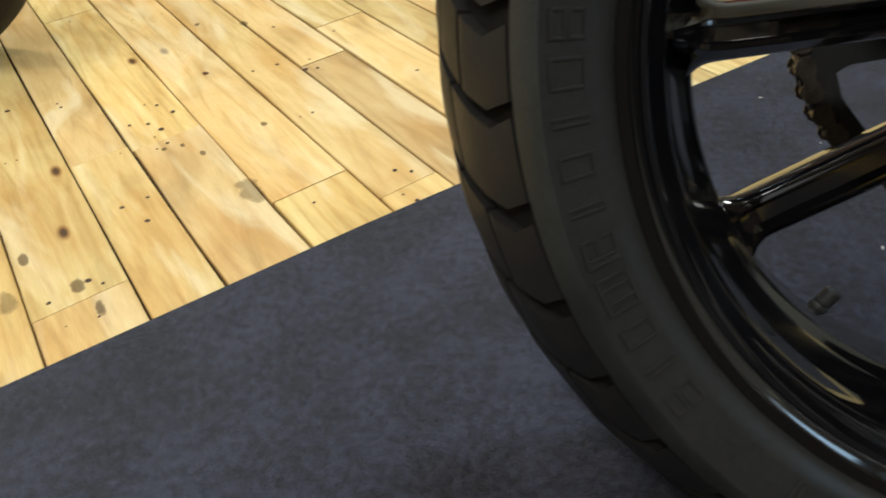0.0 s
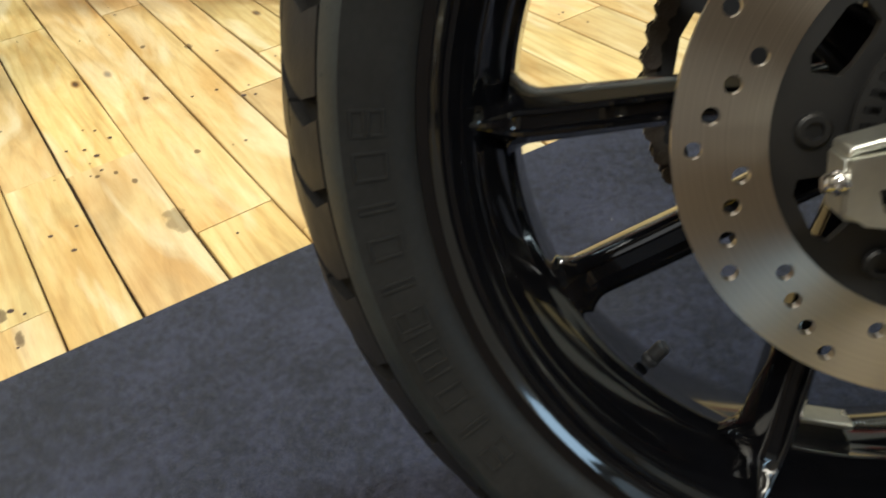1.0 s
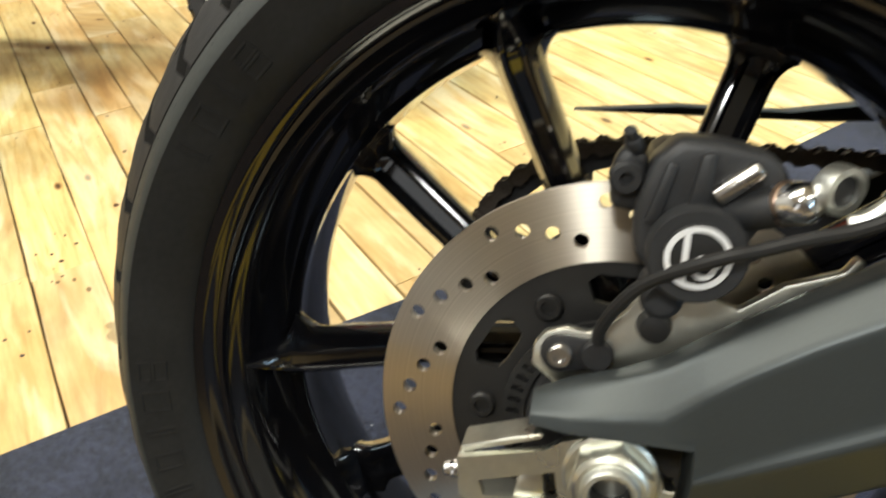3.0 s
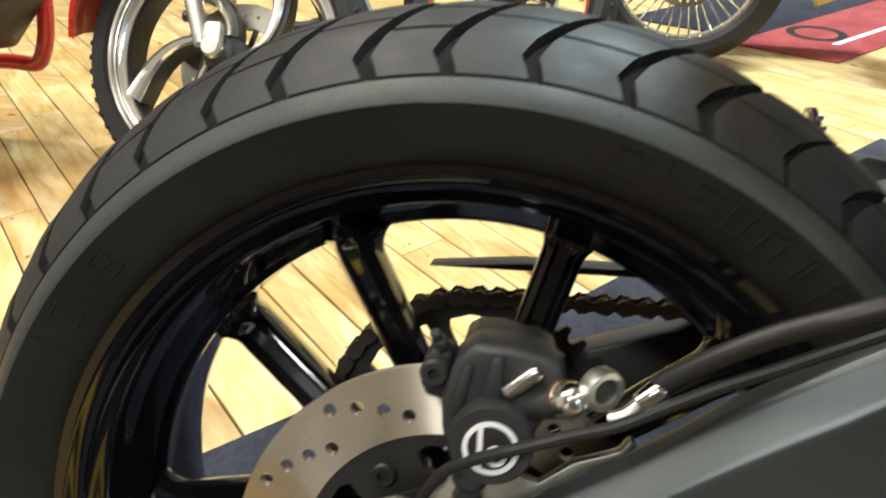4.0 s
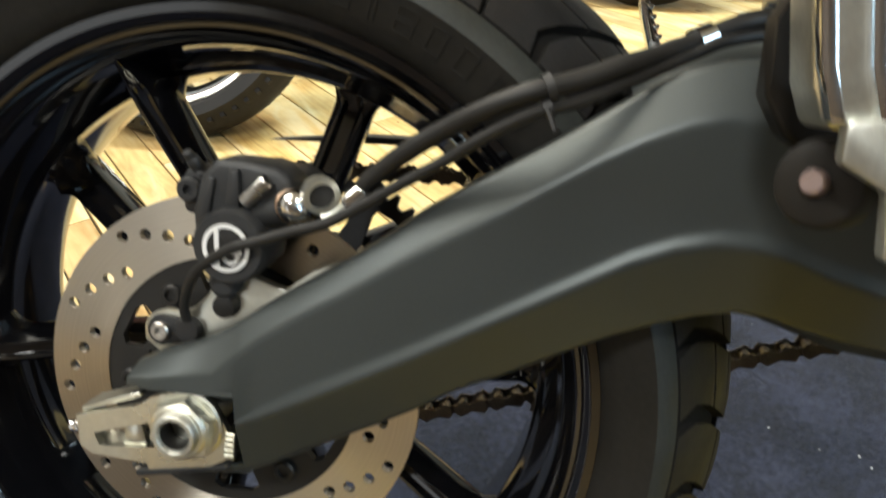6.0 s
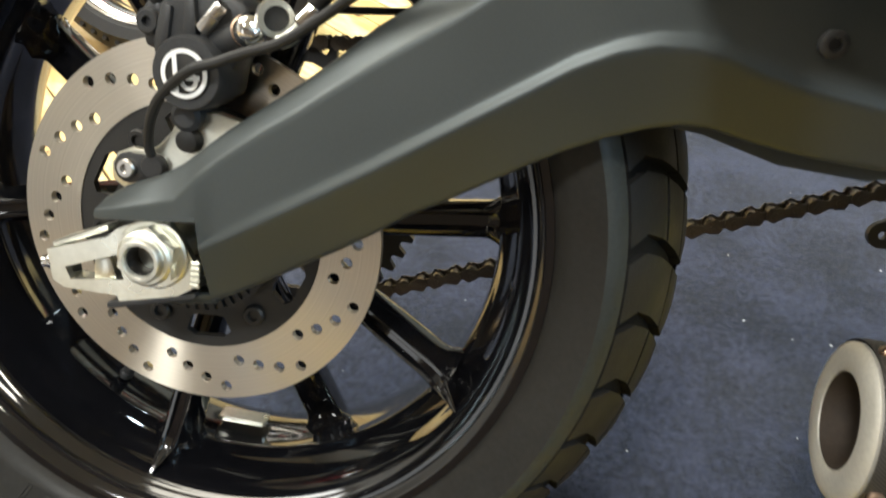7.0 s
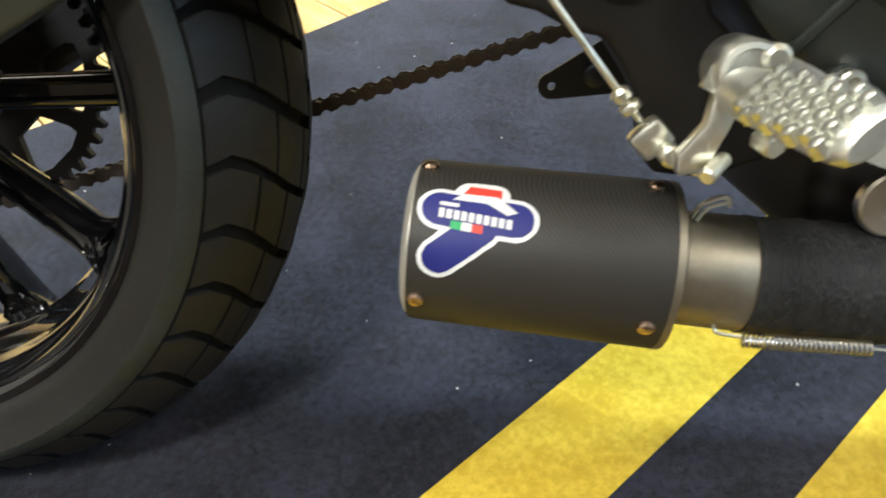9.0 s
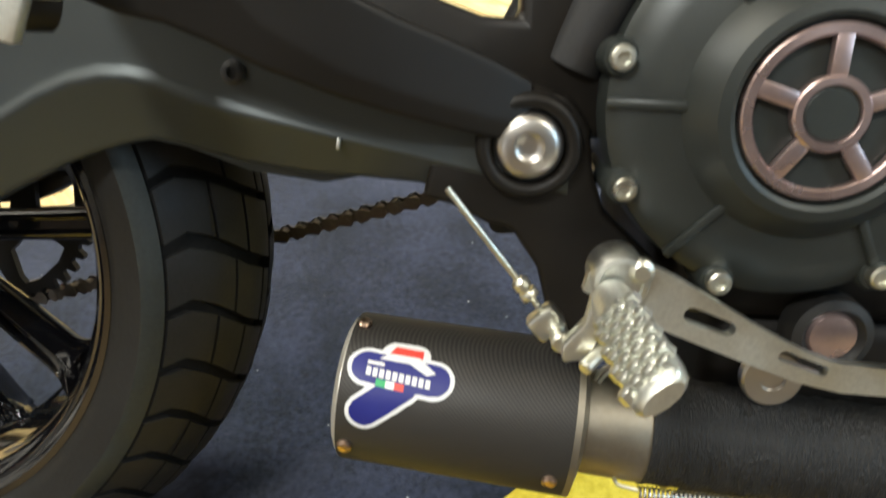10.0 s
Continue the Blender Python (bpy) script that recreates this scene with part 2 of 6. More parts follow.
def plank_wood():
    """Worn pine boards: grain along x, blotches, grey stains and knots, each board its own tone."""
    m = bpy.data.materials.new("worn_pine")
    m.use_nodes = True
    n, l = nodes_of(m)
    b = n["Principled BSDF"]
    tc, info = n.new("ShaderNodeTexCoord"), n.new("ShaderNodeObjectInfo")
    off = n.new("ShaderNodeVectorMath")
    off.operation = "ADD"
    mul = n.new("ShaderNodeVectorMath")
    mul.operation = "SCALE"
    mul.inputs[0].default_value = (37.0, 19.0, 5.0)
    l.new(info.outputs["Random"], mul.inputs["Scale"])
    l.new(tc.outputs["Object"], off.inputs[0])
    l.new(mul.outputs[0], off.inputs[1])

    def noise_at(scale, stretch, detail=5, distortion=0.0):
        mp, t = n.new("ShaderNodeMapping"), n.new("ShaderNodeTexNoise")
        mp.inputs["Scale"].default_value = stretch
        l.new(off.outputs[0], mp.inputs[0])
        t.inputs["Scale"].default_value, t.inputs["Detail"].default_value, t.inputs["Distortion"].default_value = scale, detail, distortion
        l.new(mp.outputs[0], t.inputs["Vector"])
        return t.outputs[0]

    def ramp(value, stops):
        r = n.new("ShaderNodeValToRGB")
        e = r.color_ramp.elements
        while len(e) < len(stops):
            e.new(0.5)
        for i, (p, c) in enumerate(stops):
            e[i].position, e[i].color = p, (*c, 1)
        l.new(value, r.inputs[0])
        return r.outputs[0]

    def blend(kind, fac, a, c):
        x = n.new("ShaderNodeMix")
        x.data_type, x.blend_type = "RGBA", kind
        if isinstance(fac, float):
            x.inputs[0].default_value = fac
        else:
            l.new(fac, x.inputs[0])
        l.new(a, x.inputs[6])
        l.new(c, x.inputs[7])
        return x.outputs[2]

    grain = noise_at(6, (0.6, 5, 1), 5, 2.4)
    base = ramp(grain, [(0.25, (0.46, 0.308, 0.118)), (0.5, (0.62, 0.447, 0.188)), (0.75, (0.68, 0.522, 0.258))])
    tone = n.new("ShaderNodeHueSaturation")
    rng = n.new("ShaderNodeMapRange")
    rng.inputs[3].default_value, rng.inputs[4].default_value = 0.8, 1.14
    many, part_of, hue = n.new("ShaderNodeMath"), n.new("ShaderNodeMath"), n.new("ShaderNodeMapRange")
    many.operation, part_of.operation = "MULTIPLY", "FRACT"
    many.inputs[1].default_value = 7.3
    l.new(info.outputs["Random"], many.inputs[0])
    l.new(many.outputs[0], part_of.inputs[0])
    l.new(part_of.outputs[0], hue.inputs[0])
    hue.inputs[3].default_value, hue.inputs[4].default_value = 0.492, 0.507
    l.new(hue.outputs[0], tone.inputs["Hue"])
    l.new(info.outputs["Random"], rng.inputs[0])
    l.new(rng.outputs[0], tone.inputs["Value"])
    l.new(base, tone.inputs["Color"])
    blotch = ramp(noise_at(4.5, (1, 2.2, 1), 4, 0.6), [(0.4, (1, 1, 1)), (0.66, (0.8, 0.62, 0.4))])
    c = blend("MULTIPLY", 0.7, tone.outputs[0], blotch)
    stain = ramp(noise_at(6, (0.9, 1.7, 1), 5, 0.5), [(0.5, (1, 1, 1)), (0.68, (0.5, 0.5, 0.46))])
    c = blend("MULTIPLY", 0.42, c, stain)
    knot = n.new("ShaderNodeTexVoronoi")
    knot.voronoi_dimensions = "2D"
    mpk = n.new("ShaderNodeMapping")
    mpk.inputs["Scale"].default_value = (1.5, 3.4, 1)
    l.new(off.outputs[0], mpk.inputs[0])
    l.new(mpk.outputs[0], knot.inputs["Vector"])
    knot.inputs["Scale"].default_value = 1.3
    kc = ramp(knot.outputs["Distance"], [(0.012, (0.08, 0.045, 0.025)), (0.019, (0.42, 0.28, 0.17)), (0.034, (1, 1, 1))])
    c = blend("MULTIPLY", 0.95, c, kc)
    # flowing growth rings on some of the boards
    ring_map, ring = n.new("ShaderNodeMapping"), n.new("ShaderNodeTexWave")
    ring_map.inputs["Scale"].default_value = (1.0, 5.5, 1)
    l.new(off.outputs[0], ring_map.inputs[0])
    l.new(ring_map.outputs[0], ring.inputs[0])
    ring.bands_direction = "Y"
    for key, value in (("Scale", 3.2), ("Distortion", 9.0), ("Detail", 2.5), ("Detail Scale", 0.9)):
        ring.inputs[key].default_value = value
    some = n.new("ShaderNodeMapRange")
    some.inputs[1].default_value, some.inputs[2].default_value, some.inputs[4].default_value = 0.25, 0.75, 0.34
    l.new(part_of.outputs[0], some.inputs[0])
    c = blend("MULTIPLY", some.outputs[0], c, ramp(ring.outputs[0], [(0.0, (0.74, 0.56, 0.34)), (0.3, (1, 0.97, 0.92)), (1.0, (1, 1, 1))]))
    # worn pale streaks and grey dirt trodden in along the grain
    pale = ramp(noise_at(3.2, (1.2, 5.5, 1), 4, 0.8), [(0.52, (0, 0, 0)), (0.66, (0.5, 0.5, 0.5))])
    white_wood = n.new("ShaderNodeRGB")
    white_wood.outputs[0].default_value = (0.72, 0.62, 0.40, 1)
    c = blend("MIX", pale, c, white_wood.outputs[0])
    # single stains and knots, each with a ragged outline
    place, wob = n.new("ShaderNodeNewGeometry"), n.new("ShaderNodeTexNoise")
    wob.inputs["Scale"].default_value, wob.inputs["Detail"].default_value = 55, 4
    l.new(place.outputs["Position"], wob.inputs["Vector"])
    for sx, sy, half_long, half_wide, dark in STAINS:
        mp = n.new("ShaderNodeMapping")
        mp.vector_type = "TEXTURE"
        mp.inputs["Location"].default_value, mp.inputs["Rotation"].default_value = (sx, sy, 0), (0, 0, radians(135.3))
        mp.inputs["Scale"].default_value = (half_long, half_wide, 1)
        l.new(place.outputs["Position"], mp.inputs[0])
        ln, ad = n.new("ShaderNodeVectorMath"), n.new("ShaderNodeMath")
        ln.operation, ad.operation = "LENGTH", "MULTIPLY_ADD"
        l.new(mp.outputs[0], ln.inputs[0])
        l.new(wob.outputs[0], ad.inputs[0])
        ad.inputs[1].default_value = 1.0
        l.new(ln.outputs["Value"], ad.inputs[2])
        c = blend("MULTIPLY", 1.0, c, ramp(ad.outputs[0], [(0.85, dark), (1.05, [0.5 + 0.5 * q for q in dark]), (1.4, (1, 1, 1))]))
    fine = noise_at(60, (1, 14, 1), 3)
    c = blend("MULTIPLY", 0.2, c, ramp(fine, [(0.32, (0.66, 0.56, 0.44)), (0.55, (1, 1, 1))]))
    l.new(c, b.inputs["Base Color"])
    rr = n.new("ShaderNodeMapRange")
    rr.inputs[3].default_value, rr.inputs[4].default_value = 0.36, 0.62
    l.new(grain, rr.inputs[0])
    l.new(rr.outputs[0], b.inputs["Roughness"])
    bp = n.new("ShaderNodeBump")
    bp.inputs["Strength"].default_value, bp.inputs["Distance"].default_value = 0.25, 0.001
    l.new(fine, bp.inputs["Height"])
    l.new(bp.outputs[0], b.inputs["Normal"])
    return m


PINE = plank_wood()


def carpet_felt(name, dark, light):
    m = bpy.data.materials.new(name)
    m.use_nodes = True
    n, l = nodes_of(m)
    b = n["Principled BSDF"]
    tc = n.new("ShaderNodeTexCoord")
    big, mid, fine = (n.new("ShaderNodeTexNoise") for _ in range(3))
    for t, s, d in ((big, 9, 6), (mid, 130, 5), (fine, 620, 3)):
        t.inputs["Scale"].default_value, t.inputs["Detail"].default_value = s, d
        l.new(tc.outputs["Object"], t.inputs["Vector"])
    fine.inputs["Distortion"].default_value = 2.5
    add = n.new("ShaderNodeMath")
    add.operation = "ADD"
    l.new(big.outputs[0], add.inputs[0])
    l.new(mid.outputs[0], add.inputs[1])
    add2 = n.new("ShaderNodeMath")
    add2.operation = "ADD"
    l.new(add.outputs[0], add2.inputs[0])
    l.new(fine.outputs[0], add2.inputs[1])
    ramp = n.new("ShaderNodeValToRGB")
    e = ramp.color_ramp.elements
    e[0].position, e[1].position = 0.44, 0.57
    e[0].color, e[1].color = (*dark, 1), (*light, 1)
    third = n.new("ShaderNodeMath")
    third.operation = "DIVIDE"
    third.inputs[1].default_value = 3
    l.new(add2.outputs[0], third.inputs[0])
    l.new(third.outputs[0], ramp.inputs[0])
    l.new(ramp.outputs[0], b.inputs["Base Color"])
    b.inputs["Roughness"].default_value = 0.95
    b.inputs["Specular IOR Level"].default_value = 0.15
    b.inputs["Sheen Weight"].default_value = 0.15
    bp = n.new("ShaderNodeBump")
    bp.inputs["Strength"].default_value, bp.inputs["Distance"].default_value = 0.8, 0.002
    l.new(fine.outputs[0], bp.inputs["Height"])
    l.new(bp.outputs[0], b.inputs["Normal"])
    return m


POLISH = material("polished_alloy", (0.93, 0.93, 0.93), 0.16, 0.85, 0.05, 10, 100, 0.0)
CARPET = carpet_felt("navy_carpet", (0.003, 0.0034, 0.009), (0.025, 0.027, 0.05))
STRIPE = carpet_felt("yellow_carpet", (0.7, 0.455, 0.026), (0.92, 0.66, 0.07))
MAT_RED = carpet_felt("red_mat_felt", (0.26, 0.03, 0.034), (0.44, 0.075, 0.075))
# invented tone for the unseen south wall, dark to cut bounced light
DARK_WALL = material("dark_brown_wall", (0.075, 0.052, 0.036), 0.6, 0, 0.25, 3, 60, 0.1, 0.001, stretch=(6, 6, 0.6))
PLASTER = material("plaster", (0.42, 0.41, 0.39), 0.8, 0, 0.08, 2, 40, 0.1, 0.002)
CEILING = material("white_ceiling", (0.6, 0.59, 0.57), 0.8, 0, 0.08, 2, 40, 0.1, 0.002)
LINT = material("lint", (0.6, 0.58, 0.55), 0.9, 0, 0.2, 50, 300, 0.0)
NAIL = material("rusty_nail", (0.06, 0.035, 0.025), 0.7, 0.3, 0.4, 200, 900, 0.2)


# ---- mesh helpers ----
def mesh_of(bm, name, mat, smooth=35):
    bmesh.ops.recalc_face_normals(bm, faces=bm.faces[:])
    me = bpy.data.meshes.new(name)
    for f in bm.faces:
        f.smooth = True
    for e in bm.edges:
        if len(e.link_faces) == 2 and e.calc_face_angle(0) > radians(smooth):
            e.smooth = False
    bm.to_mesh(me)
    bm.free()
    me.materials.append(mat)
    return me


def part(name, bm, mat, parent, label="", smooth=35):
    """One mesh object under a thing or a part."""
    ob = new(name, mesh_of(bm, name, mat, smooth))
    ob.parent = parent
    if label:
        tagged(ob, label)
    return ob


def share(name, me, parent, m):
    ob = new(name, me)
    ob.parent = parent
    ob.matrix_basis = m
    return ob


def thing(name, m, label, category, group=""):
    ob = new(name)
    ob.empty_display_size = 0.1
    ob.matrix_basis = m
    return tagged(ob, label, category, group)


def bm_add(bm, verts, faces):
    vs = [bm.verts.new(v) for v in verts]
    for f in faces:
        try:
            bm.faces.new([vs[i] for i in f])
        except ValueError:
            pass
    return vs


def joined(*bms):
    out = bms[0]
    for b in bms[1:]:
        me = bpy.data.meshes.new("tmp")
        b.to_mesh(me)
        b.free()
        out.from_mesh(me)
        bpy.data.meshes.remove(me)
    return out


def moved(bm, m):
    bmesh.ops.transform(bm, matrix=m, verts=bm.verts[:])
    return bm


def bevelled(bm, width, segments=2, angle=30):
    bmesh.ops.remove_doubles(bm, verts=bm.verts[:], dist=1e-6)
    bmesh.ops.recalc_face_normals(bm, faces=bm.faces[:])
    es = [e for e in bm.edges if len(e.link_faces) == 2 and e.calc_face_angle(0) > radians(angle)]
    bmesh.ops.bevel(bm, geom=es, offset=width, segments=segments, profile=0.5, affect="EDGES", clamp_overlap=True)
    return bm


def box(cx, cy, cz, sx, sy, sz, bevel=0.0, segments=2):
    bm = bmesh.new()
    bmesh.ops.create_cube(bm, size=1, matrix=Matrix.Translation((cx, cy, cz)) @ Matrix.Diagonal((sx, sy, sz, 1)))
    return bevelled(bm, bevel, segments) if bevel else bm


def prism(poly, y0, y1, bevel=0.0, segments=2, holes=()):
    """A plate in the x-z plane with holes through it, from y0 to y1."""
    bm = bmesh.new()
    loops = [poly, *holes]
    flat = [Vector((x, z, 0)) for loop in loops for x, z in loop]
    tris = geometry.tessellate_polygon([[Vector((x, z, 0)) for x, z in loop] for loop in loops])
    lo = [bm.verts.new((v.x, y0, v.y)) for v in flat]
    hi = [bm.verts.new((v.x, y1, v.y)) for v in flat]
    for a, b, c in tris:
        for vs in ((lo[a], lo[b], lo[c]), (hi[c], hi[b], hi[a])):
            try:
                bm.faces.new(vs)
            except ValueError:
                pass
    at = 0
    for loop in loops:
        k = len(loop)
        for i in range(k):
            j = (i + 1) % k
            try:
                bm.faces.new((lo[at + i], lo[at + j], hi[at + j], hi[at + i]))
            except ValueError:
                pass
        at += k
    if not holes:
        bmesh.ops.dissolve_limit(bm, angle_limit=0.01, verts=bm.verts[:], edges=bm.edges[:])
        if bevel:
            bevelled(bm, bevel, segments)
    return bm


def circle(cx, cz, r, k=24, start=0.0):
    return [(cx + r * math.cos(start + 2 * math.pi * i / k), cz + r * math.sin(start + 2 * math.pi * i / k)) for i in range(k)]


def blob(points, k=6):
    """Rounded outline through circles: the hull of each, walked in order."""
    return [(x + r * math.cos(a), y + r * math.sin(a)) for x, y, r, a0, a1 in points for a in np.linspace(radians(a0), radians(a1), k)]


def revolve(profile, k=96, closed=True):
    """A ring about the y axis from (radius, y) pairs."""
    bm = bmesh.new()
    rows = []
    for i in range(k):
        a = 2 * math.pi * i / k
        rows.append([bm.verts.new((r * math.cos(a), y, r * math.sin(a))) for r, y in profile])
    m = len(profile)
    for i in range(k):
        p, q = rows[i], rows[(i + 1) % k]
        for j in range(m if closed else m - 1):
            bm.faces.new((p[j], p[(j + 1) % m], q[(j + 1) % m], q[j]))
    return bm


def lathe(profile, k=32):
    """A solid about the y axis: (radius, y) pairs, with caps where the radius is not 0."""
    bm = bmesh.new()
    rows = [[bm.verts.new((r * math.cos(2 * math.pi * i / k), y, r * math.sin(2 * math.pi * i / k))) for i in range(k)] for r, y in profile]
    for a, b in zip(rows, rows[1:]):
        for i in range(k):
            bm.faces.new((a[i], a[(i + 1) % k], b[(i + 1) % k], b[i]))
    bm.faces.new(rows[0])
    bm.faces.new(rows[-1][::-1])
    return bm


def hexagon(r, y0, y1, bevel=0.0008):
    return prism(circle(0, 0, r, 6, 0.3), y0, y1, bevel, 1)


def smooth_path(points, per=8):
    ps = [Vector(p) for p in points]
    out = []
    for i in range(len(ps) - 1):
        a, b, c, d = ps[max(i - 1, 0)], ps[i], ps[i + 1], ps[min(i + 2, len(ps) - 1)]
        for j in range(per):
            t = j / per
            out.append(0.5 * (2 * b + (c - a) * t + (2 * a - 5 * b + 4 * c - d) * t * t + (3 * b - a - 3 * c + d) * t ** 3))
    return out + [ps[-1]]


def tube(points, radius, k=12, smooth=True, per=8, radii=None):
    """A swept tube through points."""
    ps = smooth_path(points, per) if smooth else [Vector(p) for p in points]
    bm = bmesh.new()
    rows, up = [], None
    for i, p in enumerate(ps):
        d = (ps[min(i + 1, len(ps) - 1)] - ps[max(i - 1, 0)]).normalized()
        if up is None:
            up = d.orthogonal().normalized()
        up = (up - d * up.dot(d)).normalized()
        side = d.cross(up)
        r = radius if radii is None else float(np.interp(i / (len(ps) - 1), np.linspace(0, 1, len(radii)), radii))
        rows.append([bm.verts.new(p + r * (math.cos(2 * math.pi * j / k) * up + math.sin(2 * math.pi * j / k) * side)) for j in range(k)])
    for a, b in zip(rows, rows[1:]):
        for j in range(k):
            bm.faces.new((a[j], a[(j + 1) % k], b[(j + 1) % k], b[j]))
    bm.faces.new(rows[0])
    bm.faces.new(rows[-1][::-1])
    return bm


def loft(sections, bevel=0.0, segments=2, angle=30):
    """A solid through closed sections with the same number of points."""
    bm = bmesh.new()
    rows = [[bm.verts.new(p) for p in s] for s in sections]
    m = len(rows[0])
    for a, b in zip(rows, rows[1:]):
        for j in range(m):
            bm.faces.new((a[j], a[(j + 1) % m], b[(j + 1) % m], b[j]))
    bm.faces.new(rows[0])
    bm.faces.new(rows[-1][::-1])
    return bevelled(bm, bevel, segments, angle) if bevel else bm


def along(axis, place):
    """Turns a lathe's y axis to another direction and moves it."""
    q = Vector((0, 1, 0)).rotation_difference(Vector(axis))
    return Matrix.Translation(place) @ q.to_matrix().to_4x4()


# ---- the room ----
EDGE = radians(43.0)
E1 = Vector((math.cos(EDGE), math.sin(EDGE), 0))
E2 = Vector((-math.sin(EDGE), math.cos(EDGE), 0))
ALONG = radians(135.3)
PA = Vector((math.cos(ALONG), math.sin(ALONG), 0))
PB = Vector((math.sin(ALONG), -math.cos(ALONG), 0))


def slab(corners, z0, z1, bevel=0.0):
    bm = bmesh.new()
    k = len(corners)
    vs = bm_add(bm, [(x, y, z0) for x, y in corners] + [(x, y, z1) for x, y in corners], [])
    bm.faces.new(vs[:k][::-1])
    bm.faces.new(vs[k:])
    for i in range(k):
        j = (i + 1) % k
        bm.faces.new((vs[i], vs[j], vs[k + j], vs[k + i]))
    return bevelled(bm, bevel, 2) if bevel else bm


JOINT = material("dark_joint", (0.05, 0.032, 0.018), 0.9, 0, 0.3, 10, 100, 0.2)
X0, X1, Y0, Y1 = -4.0, 4.5, -3.6, 5.2
floor = tagged(new("floor", mesh_of(slab([(X0, Y0), (X1, Y0), (X1, Y1), (X0, Y1)], -0.12, -0.012), "floor", JOINT)),
               "floor of worn pale pine boards with dark gaps", "floor", kind="structure")
for name, c in (("wall_north", [(X0, Y1), (X1, Y1), (X1, Y1 + 0.2), (X0, Y1 + 0.2)]), ("wall_south", [(X0, Y0 - 0.2), (X1, Y0 - 0.2), (X1, Y0), (X0, Y0)]),
                ("wall_west", [(X0 - 0.2, Y0 - 0.2), (X0, Y0 - 0.2), (X0, Y1 + 0.2), (X0 - 0.2, Y1 + 0.2)]),
                ("wall_east", [(X1, Y0 - 0.2), (X1 + 0.2, Y0 - 0.2), (X1 + 0.2, Y1 + 0.2), (X1, Y1 + 0.2)])):
    # south wall is unseen, kept dark so side-facing surfaces stay dim
    brown = name == "wall_south"
    tagged(new(name, mesh_of(slab(c, -0.12, 3.0), name, DARK_WALL if brown else PLASTER)),
           "plain dark brown showroom wall, out of view" if brown else "plain pale plastered showroom wall", "wall", kind="structure")
tagged(new("ceiling", mesh_of(slab([(X0 - 0.2, Y0 - 0.2), (X1 + 0.2, Y0 - 0.2), (X1 + 0.2, Y1 + 0.2), (X0 - 0.2, Y1 + 0.2)], 3.0, 3.15), "ceiling", CEILING)),
       "plain pale showroom ceiling", "ceiling", kind="structure")

window = tagged(new("window_1"), "tall bright window with a pale frame in the wall", "window", kind="structure")
for y, z, sy, sz in ((-2.83, 2.3, 0.06, 1.02), (-0.87, 2.3, 0.06, 1.02), (-1.85, 1.82, 2.02, 0.06), (-1.85, 2.78, 2.02, 0.06)):
    part("window_frame", box(4.47, y, z, 0.08, sy, sz, 0.006), PLASTER, window)
# door added out of view to carry the low south light
door = tagged(new("assumed_door_1"), "assumed glazed shop door, out of view, with a pale frame in the wall", "door", kind="structure")
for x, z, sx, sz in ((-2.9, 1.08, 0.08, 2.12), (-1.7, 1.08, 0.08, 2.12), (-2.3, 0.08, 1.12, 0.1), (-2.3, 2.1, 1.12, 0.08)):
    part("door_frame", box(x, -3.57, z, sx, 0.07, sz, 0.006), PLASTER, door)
lamp_body = material("lamp_body", (0.7, 0.7, 0.7), 0.4, 0, 0.05, 5, 50, 0.0)


def ceiling_light(px, py, long, wide):
    light = thing("ceiling_light", pose(px, py, 2.96), "flat white rectangular ceiling light panel", "light", "ceiling lights")
    part("frame", joined(box(0, wide / 2 + 0.015, 0.02, long + 0.07, 0.03, 0.05, 0.004), box(0, -wide / 2 - 0.015, 0.02, long + 0.07, 0.03, 0.05, 0.004),
                         box(long / 2 + 0.02, 0, 0.02, 0.03, wide, 0.05, 0.004), box(-long / 2 - 0.02, 0, 0.02, 0.03, wide, 0.05, 0.004)), lamp_body, light)
    part("housing", box(0, 0, 0.03, long, wide, 0.02, 0.003), lamp_body, light)


for px, py, watts, tint, long, wide in PANELS:
    ceiling_light(px, py, long, wide)

# carpet with its printed stripes
CORNER = Vector((0.86, 1.425, 0))
corners = [Vector(p) for p in ((0.86, 1.425, 0), (0.671, 1.238, 0), (0.264, 0.812, 0), (0.111, 0.656, 0), (-0.252, 0.356, 0), (-0.456, 0.180, 0), (-0.646, 0.007, 0), (-1.5, -0.77, 0))]
corners += [corners[-1] - 2.2 * E2, CORNER - 2.6 * E2]
carpet = tagged(new("carpet", mesh_of(slab([(c.x, c.y) for c in corners][::-1], -0.0015, 0.002, 0.001), "carpet", CARPET)),
                "dark navy felt exhibition carpet on the boards", "carpet", kind="structure")
SD = radians(43.3)
S1, S2 = Vector((math.cos(SD), math.sin(SD), 0)), Vector((-math.sin(SD), math.cos(SD), 0))
for near, far in ((-0.3765, -0.4805), (-0.583, -0.688)):
    a, b = -0.6, 1.2
    q = [S1 * a + S2 * far, S1 * b + S2 * far, S1 * b + S2 * near, S1 * a + S2 * near]
    part("stripe", slab([(c.x, c.y) for c in q], 0.0022, 0.0034), STRIPE, carpet, "bright yellow felt stripe")
rnd = random.Random(4)
bm = bmesh.new()
